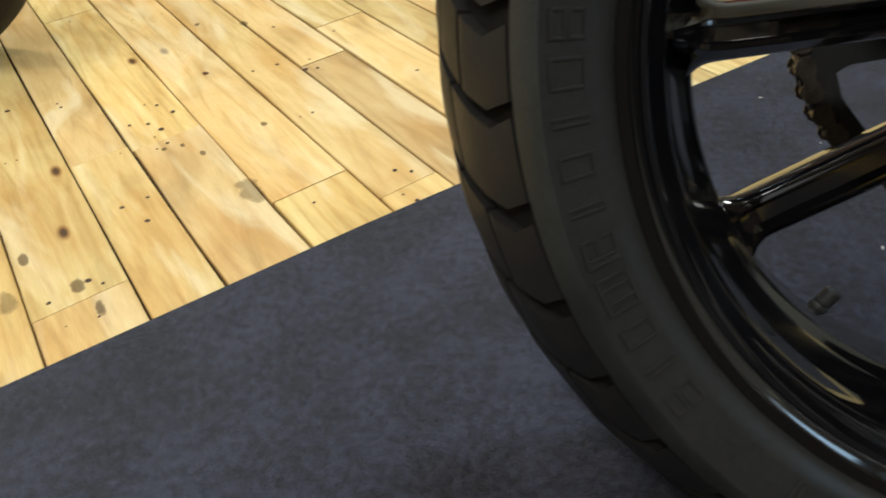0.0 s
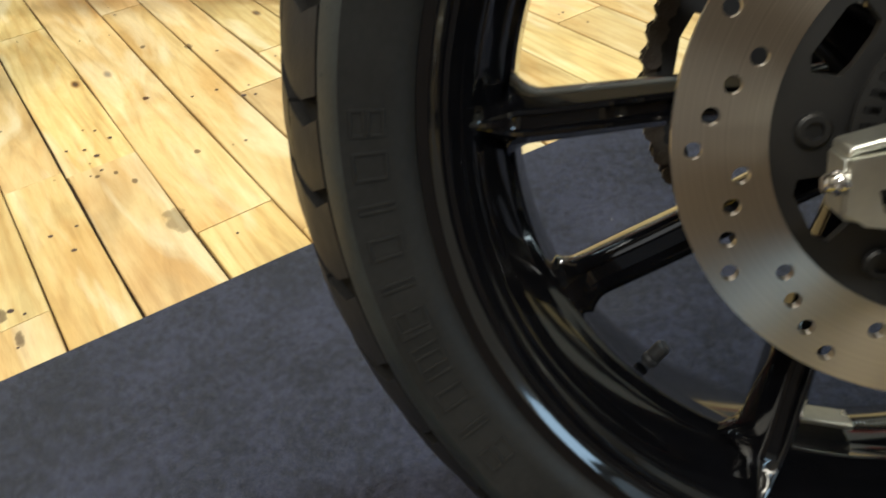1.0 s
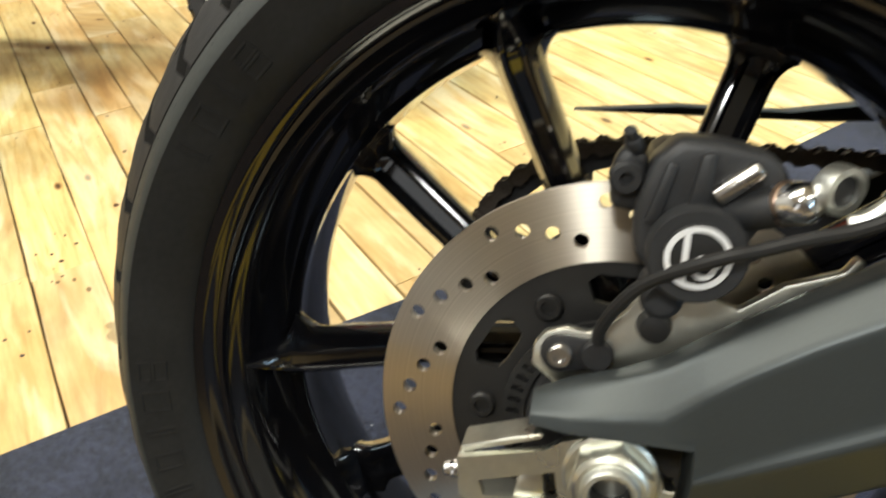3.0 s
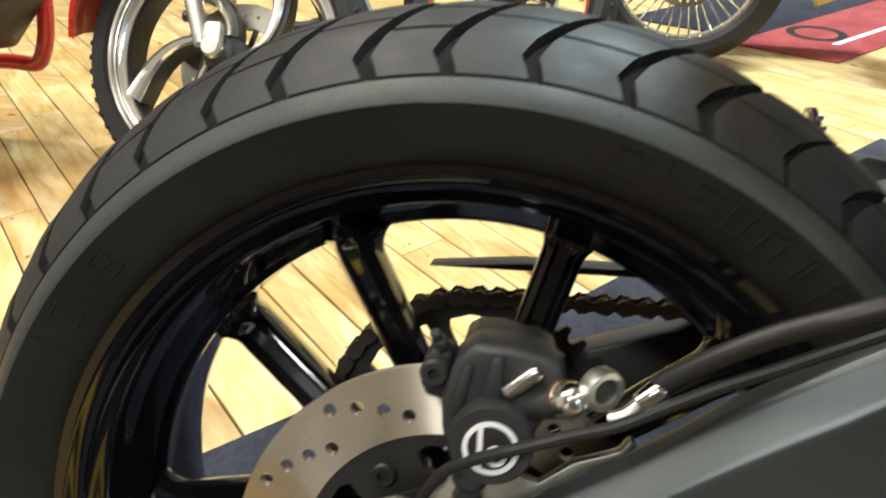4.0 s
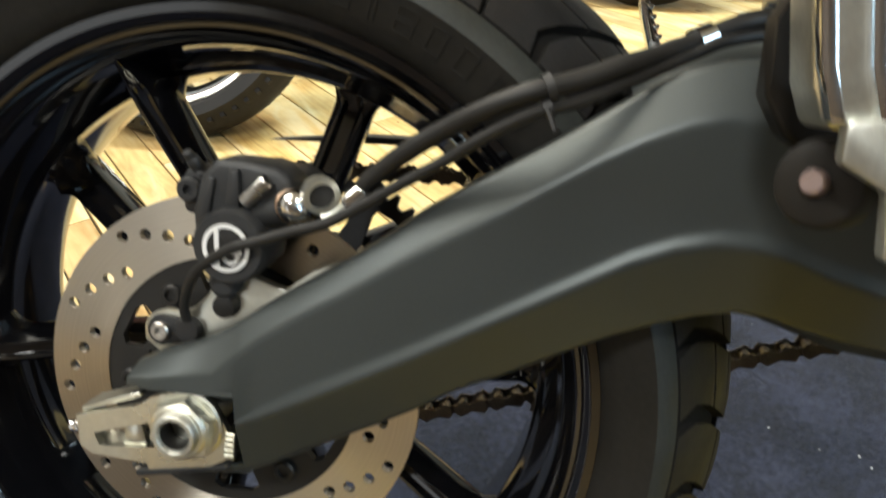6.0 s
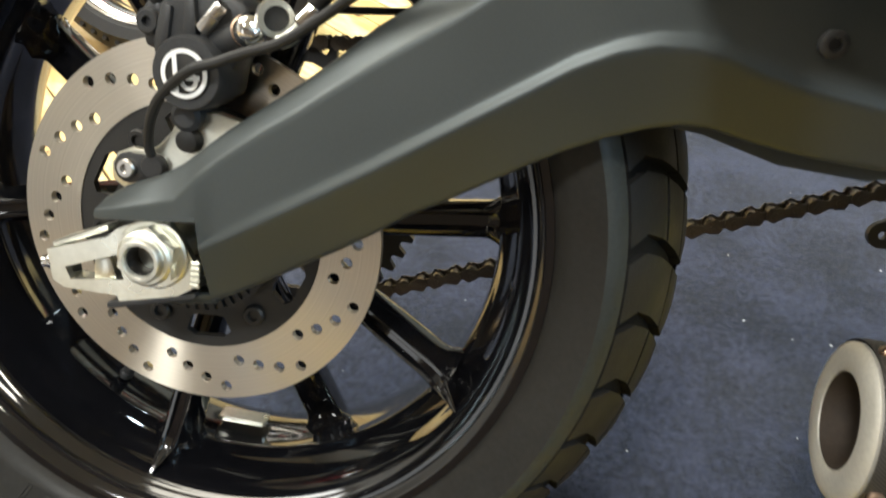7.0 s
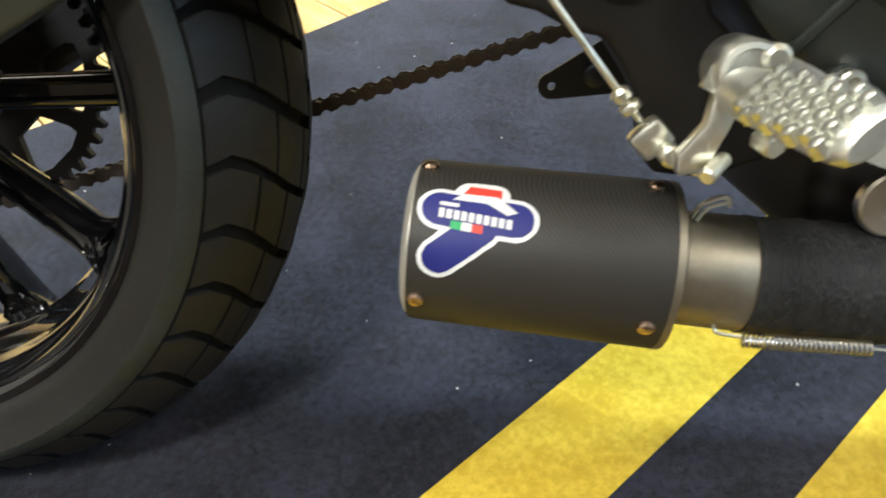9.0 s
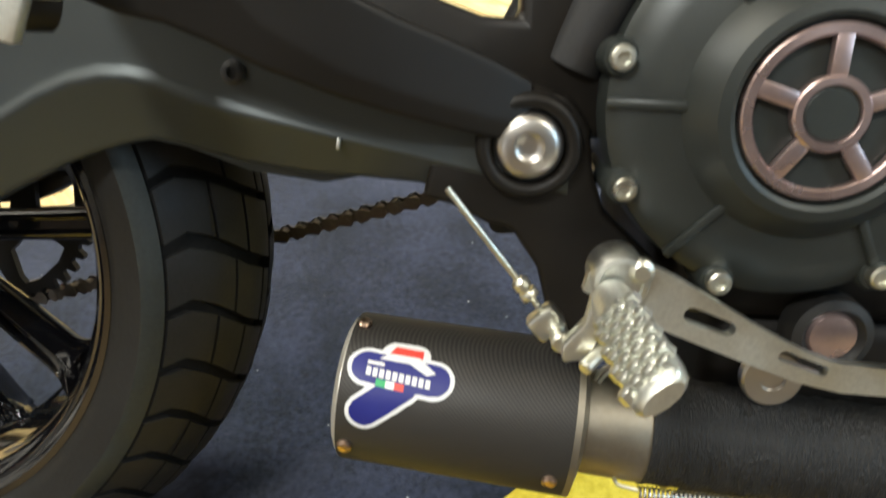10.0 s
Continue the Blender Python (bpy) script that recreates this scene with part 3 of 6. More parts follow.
for _ in range(330):
    p = CORNER - E1 * rnd.uniform(0.1, 3.0) - E2 * rnd.uniform(0.05, 2.0)
    s, a = rnd.uniform(0.0005, 0.0014), rnd.uniform(0, 3)
    lx, ly = Vector((math.cos(a), math.sin(a), 0)) * s * rnd.uniform(1, 2.5), Vector((-math.sin(a), math.cos(a), 0)) * s
    bm_add(bm, [p + lx + Vector((0, 0, 0.0021)), p + ly + Vector((0, 0, 0.0021)), p - lx + Vector((0, 0, 0.0021)), p - ly + Vector((0, 0, 0.0021)), p + Vector((0, 0, 0.0032))],
           [(0, 1, 4), (1, 2, 4), (2, 3, 4), (3, 0, 4)])
tagged(new("lint", mesh_of(bm, "lint", LINT)), "tiny pale flecks of lint on the carpet", "lint", kind="stuff")


# ---- parts shared by the wheels ----
def ring_profile(rl, half, depth):
    """A rim's section: lips at radius rl, half its width, and how deep the well lies."""
    w = half
    near = [(rl - 0.006, -w - 0.002), (rl - 0.001, -w - 0.003), (rl + 0.001, -w), (rl, -w + 0.006), (rl - 0.012, -w + 0.009), (rl - 0.018, -w + 0.024), (rl - depth + 0.006, -w * 0.42)]
    far = [(r, -y) for r, y in near[::-1]]
    inner = [(rl - 0.0075, w - 0.0005), (rl - 0.0092, w - 0.0042), (rl - 0.0125, w - 0.005), (rl - 0.0138, w - 0.0085), (rl - 0.0165, w - 0.0098), (rl - 0.0195, w - 0.0122), (rl - 0.023, w - 0.016),
             (rl - 0.027, w - 0.0218), (rl - depth + 0.008, w - 0.0285), (rl - depth + 0.0055, w * 0.52), (rl - depth + 0.004, w * 0.42), (rl - depth + 0.0018, w * 0.24), (rl - depth, 0)]
    return near + far + inner + [(r, -y) for r, y in inner[-2::-1]]


# ---- the motorcycle on the carpet ----
bike = thing("motorcycle", BIKE, "parked black and grey motorcycle leaning on its side stand on carpet", "motorcycle")

RS, YS, YM = 0.279, 0.08, 0.0


def crown(y):
    return RS + 0.039 * (1 - (abs(y - YM) / YS) ** 1.9)


side = [(0.2305, 0.0785), (0.234, 0.0845), (0.2415, 0.0886), (0.2555, 0.0948), (0.2598, 0.0968), (0.2618, 0.0962), (0.2665, 0.0925), (0.2705, 0.0885), (0.2718, 0.0868), (0.2705, 0.0852), (0.2655, 0.0838)]
tread = [(crown(y) - 0.0078 + 0.002 * (abs(y - YM) / 0.0825) ** 3, y) for y in np.linspace(0.0825 + YM, -0.0825 + YM, 21)]
profile = [(r, y + YM) for r, y in side] + tread + [(r, YM - y) for r, y in side[::-1]] + [(0.224, -0.06), (0.224, 0.06)]
tyre = part("tyre", revolve(profile, 144), SIDEWALL, bike, "black rubber rear tyre with chunky tread")
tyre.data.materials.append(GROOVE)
# shoulder faces get the tone with the light painted in
tyre.data.materials.append(LIT_SHOULDER)
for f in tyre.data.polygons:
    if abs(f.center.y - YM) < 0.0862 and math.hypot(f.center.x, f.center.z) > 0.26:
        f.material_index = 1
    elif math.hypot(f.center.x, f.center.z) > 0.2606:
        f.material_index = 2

# tread blocks: outlines in (pitch, y), laid on the crown
PITCH = 2 * math.pi / 42


def tread_block(rows, nu=3, wide=1.0):
    """rows: (u at one side, u at the other, y) in pitches and metres; a raised block with sloped sides."""
    rows = [(a, a + (b - a) * wide, y) for a, b, y in rows]
    bm = bmesh.new()
    fine = []
    for (a0, b0, y0), (a1, b1, y1) in zip(rows, rows[1:]):
        for t in (0.0, 0.5):
            fine.append((a0 + (a1 - a0) * t, b0 + (b1 - b0) * t, y0 + (y1 - y0) * t))
    fine.append(rows[-1])
    top = []
    for i, (a, b, y) in enumerate(fine):
        row = []
        for j in range(nu + 1):
            u = a + (b - a) * j / nu
            edge = 1 if i in (0, len(fine) - 1) or j in (0, nu) else 0
            r = crown(y) - 0.0008 * edge
            row.append(bm.verts.new((r * math.cos(u * PITCH), y, r * math.sin(u * PITCH))))
        top.append(row)
    nv = len(fine) - 1
    for i in range(nv):
        for j in range(nu):
            bm.faces.new((top[i][j], top[i][j + 1], top[i + 1][j + 1], top[i + 1][j]))
    border = [top[0][j] for j in range(nu + 1)] + [top[i][nu] for i in range(1, nv + 1)] + [top[nv][j] for j in range(nu - 1, -1, -1)] + [top[i][0] for i in range(nv - 1, 0, -1)]
    low = []
    for v in border:
        k = (math.hypot(v.co.x, v.co.z) - 0.0085) / math.hypot(v.co.x, v.co.z)
        low.append(bm.verts.new((v.co.x * k, v.co.y, v.co.z * k)))
    m = len(border)
    for i in range(m):
        bm.faces.new((border[i], low[i], low[(i + 1) % m], border[(i + 1) % m]))
    return bm


STRIP = [(0.08, 0.91, -0.0848), (0.21, 1.01, -0.0725), (0.07, 0.88, -0.0595), (-0.39, 0.45, -0.030), (-0.59, 0.26, -0.011), (-0.67, 0.19, -0.0015)]


def cut(lo, hi):
    """The stretch of the strip between two places across the tyre."""
    ys = [p[2] for p in STRIP]
    inside = sorted([lo, hi] + [y for y in ys if lo + 0.001 < y < hi - 0.001])
    return [(float(np.interp(y, ys, [p[0] for p in STRIP])), float(np.interp(y, ys, [p[1] for p in STRIP])), y) for y in inside]


# neighbouring strips are slit at different places
blocks = [cut(-0.0848, -0.0427), cut(-0.0405, -0.013), cut(-0.0105, -0.0015), cut(-0.0848, -0.0557), cut(-0.0535, -0.031), cut(-0.0285, -0.0015)]
kinds = {}
for wide in (0.90, 1.0, 1.1):
    kinds[wide] = [mesh_of(tread_block(o, 3, wide), "tread_block", RUBBER, 22) for o in blocks]
    kinds[wide] += [mesh_of(tread_block([(a + 0.5, b + 0.5, 2 * YM - y) for a, b, y in o], 3, wide), "tread_block", RUBBER, 22) for o in blocks]
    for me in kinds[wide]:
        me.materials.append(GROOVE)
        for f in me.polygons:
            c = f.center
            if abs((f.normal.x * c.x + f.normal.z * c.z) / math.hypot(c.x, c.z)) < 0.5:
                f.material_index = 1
# the pitch varies round the tyre, long and short blocks taking turns
GROOVES = [-34.0, -25.4, -16.6, -7.3] + list(np.linspace(2.6, 49.5, 6)) + [56.6, 66.0, 73.9, 83.2, 91.9, 100.0, 109.5, 117.2, 126.3] + list(np.linspace(135.1, 169.6, 5)) + [179.6, 187.4, 197.3] + list(np.linspace(207.0, 326.0, 15))
for i, (a0, a1) in enumerate(zip(GROOVES, GROOVES[1:])):
    gap = (a1 - a0) / math.degrees(PITCH)
    me = kinds[0.90 if gap < 0.95 else 1.0 if gap < 1.05 else 1.1]
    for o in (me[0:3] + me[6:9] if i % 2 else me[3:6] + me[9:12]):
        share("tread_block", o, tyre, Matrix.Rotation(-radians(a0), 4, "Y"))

# plain raised bars in place of the maker's lettering on the sidewall
SW = sorted([(r, YM - y) for r, y in side])


def wall_y(r):
    return float(np.interp(r, [p[0] for p in SW if p[0] < 0.2716], [p[1] for p in SW if p[0] < 0.2716]))


def raised(strokes, lift=0.0009):
    """Flat strokes on the sidewall, each (r0, r1, angle0, angle1)."""
    bm = bmesh.new()
    for r0, r1, a0, a1 in strokes:
        top, low = [], []
        for i in range(4):
            for j in range(3):
                r, a = r0 + (r1 - r0) * i / 3, radians(a0 + (a1 - a0) * j / 2)
                e = 0.0003 if i in (0, 3) or j in (0, 2) else 0
                top.append(bm.verts.new((r * math.cos(a), wall_y(r) - lift + e, r * math.sin(a))))
                low.append(bm.verts.new((r * math.cos(a), wall_y(r) + 0.001, r * math.sin(a))))
        for i in range(3):
            for j in range(2):
                bm.faces.new((top[3 * i + j], top[3 * i + j + 1], top[3 * i + j + 4], top[3 * i + j + 3]))
        ring = [0, 1, 2, 5, 8, 11, 10, 9, 6, 3]
        for p, q in zip(ring, ring[1:] + ring[:1]):
            bm.faces.new((top[p], top[q], low[q], low[p]))
    return bm


dot_rnd = random.Random(8)
dots = bmesh.new()
for i in range(150):
    r, a, s = (0.2638, 0.2672, 0.2638, 0.2686, 0.2652)[i % 5], radians(2.4 * i + dot_rnd.uniform(-0.8, 0.8)), dot_rnd.uniform(0.0005, 0.0009)
    at = Vector((math.cos(a), 0, math.sin(a)))
    across, up = Vector((-math.sin(a), 0, math.cos(a))), (at * 0.45 + Vector((0, -0.9, 0)))
    base = at * r + Vector((0, wall_y(r), 0))
    along_wall = Vector((at.x * 0.9, 0.45, at.z * 0.9))
    bm_add(dots, [base + (across * math.cos(k * math.pi / 3) + along_wall * math.sin(k * math.pi / 3)) * s for k in range(6)] + [base + up * dot_rnd.uniform(0.0001, 0.0005)],
           [(k, (k + 1) % 6, 6) for k in range(6)])
tagged(part("raised_dots", dots, LIT_SHOULDER, tyre), kind="stuff")
def frame_of(r0, r1, half, bar=0.0014, side_a=0.36):
    return [(r0, r0 + bar, -half, half), (r1 - bar, r1, -half, half), (r0 + bar, r1 - bar, -half, -half + side_a), (r0 + bar, r1 - bar, half - side_a, half)]


glyphs = [frame_of(0.2415, 0.2560, 1.5), [(0.2415, 0.2560, -0.5, -0.15), (0.2415, 0.2560, 0.2, 0.55)], frame_of(0.2415, 0.2560, 1.2), frame_of(0.2415, 0.2490, 1.4) + frame_of(0.2492, 0.2560, 1.4)]
glyph_mesh = [mesh_of(raised(q), "raised_mark", SIDEWALL) for q in glyphs]
for base, order in ((72, (0, 1, 3, 2, 2, 1, 3)), (-98, (0, 1, 0, 3, 2, 2, 1)), (-140, (3, 1, 2, 0, 1)), (206, (0, 3, 1, 2, 1, 0, 3)), (150, (1, 2, 1, 3))):
    for i, k in enumerate(order):
        share("raised_mark", glyph_mesh[k], tyre, Matrix.Rotation(-radians(base - 4.3 * i), 4, "Y"))

near = [(0.2240, 0.0765), (0.2218, 0.0752), (0.2200, 0.0718), (0.2178, 0.0710), (0.2165, 0.0675), (0.2130, 0.0635), (0.2100, 0.0600), (0.2085, 0.0550), (0.2072, 0.0480), (0.2060, 0.0410), (0.2040, 0.0360),
        (0.1962, 0.0210), (0.1944, 0.0180), (0.1938, 0.0160), (0.1952, 0.0120), (0.1952, 0.0)]
far = [(0.1940, 0.018), (0.1965, 0.032), (0.198, 0.0398), (0.2005, 0.048), (0.2045, 0.0547), (0.2085, 0.0605), (0.215, 0.0667), (0.219, 0.0715), (0.224, 0.0765)]
back = [(0.2255, 0.0785), (0.2305, 0.0795), (0.2325, 0.0765), (0.2315, 0.0705), (0.2195, 0.0675), (0.2135, 0.0525), (0.1985, 0.032)]
rim = part("rim", revolve([(r, -y) for r, y in near] + far + back + [(r, -y) for r, y in back[::-1]], 144), GLOSS, bike, "gloss black cast alloy rear rim", 40)


def spoke_mesh(far):
    """Spoke along +x, slightly aslant, with a channel between two rails in its face, flaring into rim and hub."""
    sgn, r0, fil = (-1, 0.1785, 0.017) if far else (1, 0.1785, 0.0170)
    secs = []
    for r, w, y_face, y_back in ((0.036, 0.017, -0.010, 0.022), (0.06, 0.0124, -0.008, 0.018), (0.10, 0.0122, -0.0165, 0.010), (0.14, 0.0128, -0.0285, 0.002), (0.165, 0.0132, -0.0355, -0.004), (0.1785, 0.0134, -0.039, -0.0075), (0.182, 0.0134, -0.0402, -0.0085),
                                 (0.1855, 0.0134, -0.0412, -0.009), (0.1890, 0.0133, -0.0425, -0.0095), (0.1915, 0.0131, -0.0437, -0.010), (0.1935, 0.0128, -0.0449, -0.0105), (0.1950, 0.0122, -0.0462, -0.0105), (0.1955, 0.0118, -0.0466, -0.010), (0.2, 0.0092, -0.0508, -0.012), (0.205, 0.0064, -0.0555, -0.02), (0.2085, 0.0042, -0.0585, -0.03), (0.2115, 0.0018, -0.0605, -0.04)):
        d = min(r - r0, fil - 0.0004)
        wide = w + (fil - math.sqrt(fil ** 2 - d ** 2) if d > 0 else 0) if r < 0.1955 else w + 0.008 * max(0, 1 - (r - 0.1955) / 0.0055)
        f, g, c = y_face, y_back, 0.0046 * min(1, max(0, (0.2 - r) / 0.03))
        v = min(w, 0.0092 if far else 0.0072) * (1 if r < 0.19 else max(0.35, 1 - (r - 0.19) / 0.024))
        half = [(v + (w - v) * 0.6, f + 0.008), (v, f + 0.0026), (v * 0.95, f + 0.001), (v * 0.86, f + 0.0002), (v * 0.58, f), (v * 0.48, f + 0.0008), (v * 0.4, f + c)]
        rear = [(w * 0.3, g - c), (w * 0.52, g), (wide * 0.76, g - 0.0006), (wide * 0.94, g - 0.0026), (wide, g - 0.006), ((w + 2 * wide) / 3, (f + 2 * g) / 3)]
        slant = 0 if far else min(0.1 * max(0, r - 0.095), 0.0085) - 0.0018 * max(0, (r - 0.195) / 0.0165)
        pts = half + [(-z, y) for z, y in half[::-1]] + [(-z, y) for z, y in rear[::-1]] + rear
        secs.append([(r, sgn * y, z + slant) for z, y in pts])
    return mesh_of(loft(secs), "spoke", GLOSS, 40)


near_spoke, far_spoke = spoke_mesh(False), spoke_mesh(True)
for k in range(5):
    share("spoke", near_spoke, rim, Matrix.Rotation(-radians(180 + 72 * k), 4, "Y"))
    share("spoke", far_spoke, rim, Matrix.Rotation(-radians(144 + 72 * k), 4, "Y"))
part("hub", lathe([(0.03, -0.066), (0.048, -0.064), (0.05, -0.05), (0.042, -0.03), (0.042, 0.03), (0.052, 0.05), (0.052, 0.07), (0.03, 0.072)], 40), GLOSS, rim)
part("valve", joined(moved(lathe([(0.004, 0), (0.004, 0.006), (0.0048, 0.007), (0.0048, 0.015), (0.0035, 0.0165)], 12), along((0.58, 0.0, 0.81), (-0.113, 0.004, -0.157))),
                     moved(hexagon(0.0058, 0.002, 0.006), along((0.58, 0.0, 0.81), (-0.113, 0.004, -0.157)))), CALIPER, rim, "metal tyre valve with cap")
# small bright zinc block on the rim's inner side
part("rim_bright_block", moved(prism([(0.186, -0.02), (0.190, -0.02), (0.190, 0.02), (0.186, 0.02)], 0.005, 0.022, 0.001, 1), Matrix.Rotation(radians(94), 4, "Y")), ZINC, rim)

# brake disc
holes = []
for row in range(12):
    for k in range(4):
        a, r = radians(104.3 + 30 * row + 7.5 * k), 0.0948 + 0.0062 * k
        holes.append(circle(r * math.cos(a), r * math.sin(a), 0.0039, 14))
disc = part("brake_disc", prism(circle(0, 0, 0.1225, 120), -0.068, -0.063, holes=[circle(0, 0, 0.0835, 96)] + holes), DISC, bike, "drilled steel rear brake disc", 30)
slots = [[(r * math.cos(radians(152 + 60 * k + a)), r * math.sin(radians(152 + 60 * k + a))) for r, a in ((0.0625, -11), (0.0735, -12.5), (0.0765, -8), (0.0768, 8), (0.0735, 12.5), (0.0625, 11), (0.0605, 6), (0.0605, -6))] for k in range(6)]
part("carrier", joined(prism(circle(0, 0, 0.0848, 96), -0.0672, -0.0622, holes=[circle(0, 0, 0.046, 48)] + slots)), CARRIER, disc, "dark grey disc carrier", 30)
bolt = mesh_of(joined(lathe([(0.0072, -0.0662), (0.0072, -0.0700), (0.0060, -0.0715), (0.0038, -0.0715), (0.0034, -0.069)], 20)), "disc_bolt", CARRIER)
for k in range(6):
    a = radians(122.7 + 60 * k)
    share("disc_bolt", bolt, disc, Matrix.Translation((0.067 * math.cos(a), 0, 0.067 * math.sin(a))))
teeth = [[(r * math.cos(radians(7.5 * k + a)), r * math.sin(radians(7.5 * k + a))) for r, a in ((0.0465, -1.7), (0.053, -1.7), (0.053, 1.7), (0.0465, 1.7))] for k in range(48)]
part("sensor_ring", prism(circle(0, 0, 0.0555, 96), -0.0765, -0.0735, holes=[circle(0, 0, 0.044, 48)] + teeth), CARRIER, disc, "slotted wheel speed ring", 30)
part("ring_seat", lathe([(0.03, -0.062), (0.05, -0.063), (0.048, -0.0725), (0.043, -0.0728), (0.042, -0.085), (0.026, -0.086)], 40), BLACK, disc)

# sprocket and chain on the far side
YC, RP, RF = 0.105, 0.1167, 0.038
FX, FZ = 0.548, 0.084
outline = []
for k in range(46):
    for da, r in ((-0.5, 0.1115), (-0.3, 0.1125), (-0.12, 0.1205), (0.12, 0.1205), (0.3, 0.1125)):
        a = 2 * math.pi * (k + da) / 46
        outline.append((r * math.cos(a), r * math.sin(a)))
cuts = []
for k in range(8):
    cuts.append([(r * math.cos(radians(45 * k + 86 + a)), r * math.sin(radians(45 * k + 86 + a))) for r, a in
                 ((0.066, -13), (0.092, -18), (0.100, -17), (0.1025, -8), (0.1025, 8), (0.100, 17), (0.092, 18), (0.066, 13), (0.064, 0))])
part("sprocket", prism(outline, YC - 0.0035, YC + 0.0035, holes=[circle(0, 0, 0.04, 32)] + cuts), BLACK, bike, "black toothed rear sprocket")
chain = thing("chain", Matrix.Identity(4), "oiled steel drive chain", "chain")
chain.parent = bike
del chain["category"]
dist, base_a = math.hypot(FX, FZ), math.atan2(FZ, FX)
dlt = math.asin((RP - RF) / dist)
up_n, lo_n = base_a - dlt + math.pi / 2, base_a + dlt - math.pi / 2
run = []


def arc(cx, cz, r, a0, a1):
    k = max(4, int(abs(a1 - a0) * r / 0.004))
    return [(cx + r * math.cos(a0 + (a1 - a0) * i / k), cz + r * math.sin(a0 + (a1 - a0) * i / k)) for i in range(k + 1)]


run = arc(0, 0, RP, up_n, lo_n + 2 * math.pi) + arc(FX, FZ, RF, lo_n + 2 * math.pi, up_n + 2 * math.pi)
run.append(run[0])
seg = [math.dist(a, b) for a, b in zip(run, run[1:])]
total = sum(seg)
n_links = 2 * round(total / 0.015875 / 2)
cum = np.concatenate([[0], np.cumsum(seg)])


def on_chain(s):
    s %= total
    return np.interp(s, cum, [p[0] for p in run]), np.interp(s, cum, [p[1] for p in run])


P = total / n_links


def link_mesh(out):
    y = 0.0088 if out else 0.0062
    shape = [(math.cos(a) * 0.007 + x0, math.sin(a) * 0.007) for x0, a0 in ((P, -1.2), (0, math.pi - 1.2)) for a in np.linspace(a0, a0 + 2.4, 5)]
    shape = shape[:5] + [(P / 2, 0.0034)] + shape[5:] + [(P / 2, -0.0034)]
    b = joined(prism(shape, -y - 0.0012, -y), prism(shape, y, y + 0.0012))
    if out:
        b = joined(b, *(moved(lathe([(0.0026, -0.0105), (0.0026, 0.0105)], 8), Matrix.Translation((x, 0, 0))) for x in (0, P)))
    else:
        b = joined(b, *(moved(lathe([(0.005, -0.006), (0.005, 0.006)], 10), Matrix.Translation((x, 0, 0))) for x in (0, P)))
    return mesh_of(b, "chain_link", CHAIN)


links = [link_mesh(True), link_mesh(False)]
for i in range(n_links):
    (xa, za), (xb, zb) = on_chain(i * P), on_chain((i + 1) * P)
    share("chain_link", links[i % 2], chain, Matrix.Translation((xa, YC, za)) @ Matrix.Rotation(-math.atan2(zb - za, xb - xa), 4, "Y"))
part("chain_guard", prism([(-0.041, 0.1388), (0.03, 0.1460), (0.10, 0.1465), (0.24, 0.170), (0.30, 0.17), (0.30, 0.155), (0.12, 0.1412), (0.03, 0.1400)], 0.100, 0.130, 0.0012), PLASTIC, bike,
     "dark plastic chain guard ending in a point")

# swingarm: right-hand beam through sections
XS = (-0.038, -0.02, 0.0, 0.018, 0.0315, 0.0325, 0.046, 0.07, 0.09, 0.11, 0.13, 0.15, 0.17, 0.19, 0.21, 0.23, 0.25, 0.268, 0.285, 0.3, 0.32, 0.34, 0.355, 0.38, 0.41, 0.445, 0.476, 0.53)
BELLY = ((0.03, -0.0285), (0.05, -0.022), (0.086, -0.003), (0.12, 0.0145), (0.15, 0.033), (0.178, 0.0465), (0.203, 0.0605), (0.23, 0.0735), (0.258, 0.0845), (0.283, 0.0905), (0.3, 0.0895), (0.313, 0.0855), (0.33, 0.081), (0.355, 0.077), (0.37, 0.0745), (0.4, 0.0725), (0.43, 0.0725), (0.46, 0.068), (0.53, 0.045))
LIP = ((0.03, 0.0068), (0.05, 0.0164), (0.09, 0.0372), (0.13, 0.0585), (0.17, 0.0812), (0.21, 0.104), (0.23, 0.1155), (0.25, 0.1238), (0.268, 0.1278), (0.285, 0.1278), (0.3, 0.1245), (0.32, 0.1165), (0.34, 0.111), (0.4, 0.098), (0.53, 0.072))
CREASE = ((-0.038, 0.0225), (0.018, 0.0345), (0.024, 0.0405), (0.035, 0.0505), (0.06, 0.0690), (0.09, 0.0865), (0.12, 0.106), (0.145, 0.1215), (0.171, 0.1365), (0.196, 0.153), (0.221, 0.168), (0.245, 0.18), (0.268, 0.185), (0.3, 0.18), (0.36, 0.168), (0.42, 0.15), (0.53, 0.1))
RIDGE = ((-0.038, 0.0275), (-0.02, 0.037), (0.011, 0.0475), (0.0315, 0.0625), (0.054, 0.079), (0.085, 0.098), (0.115, 0.1195), (0.132, 0.133), (0.17, 0.156), (0.196, 0.1715), (0.221, 0.1885), (0.245, 0.204), (0.28, 0.213), (0.32, 0.205), (0.36, 0.19), (0.42, 0.167), (0.53, 0.113))


def at_x(x, curve):
    return float(np.interp(x, [p[0] for p in curve], [p[1] for p in curve]))


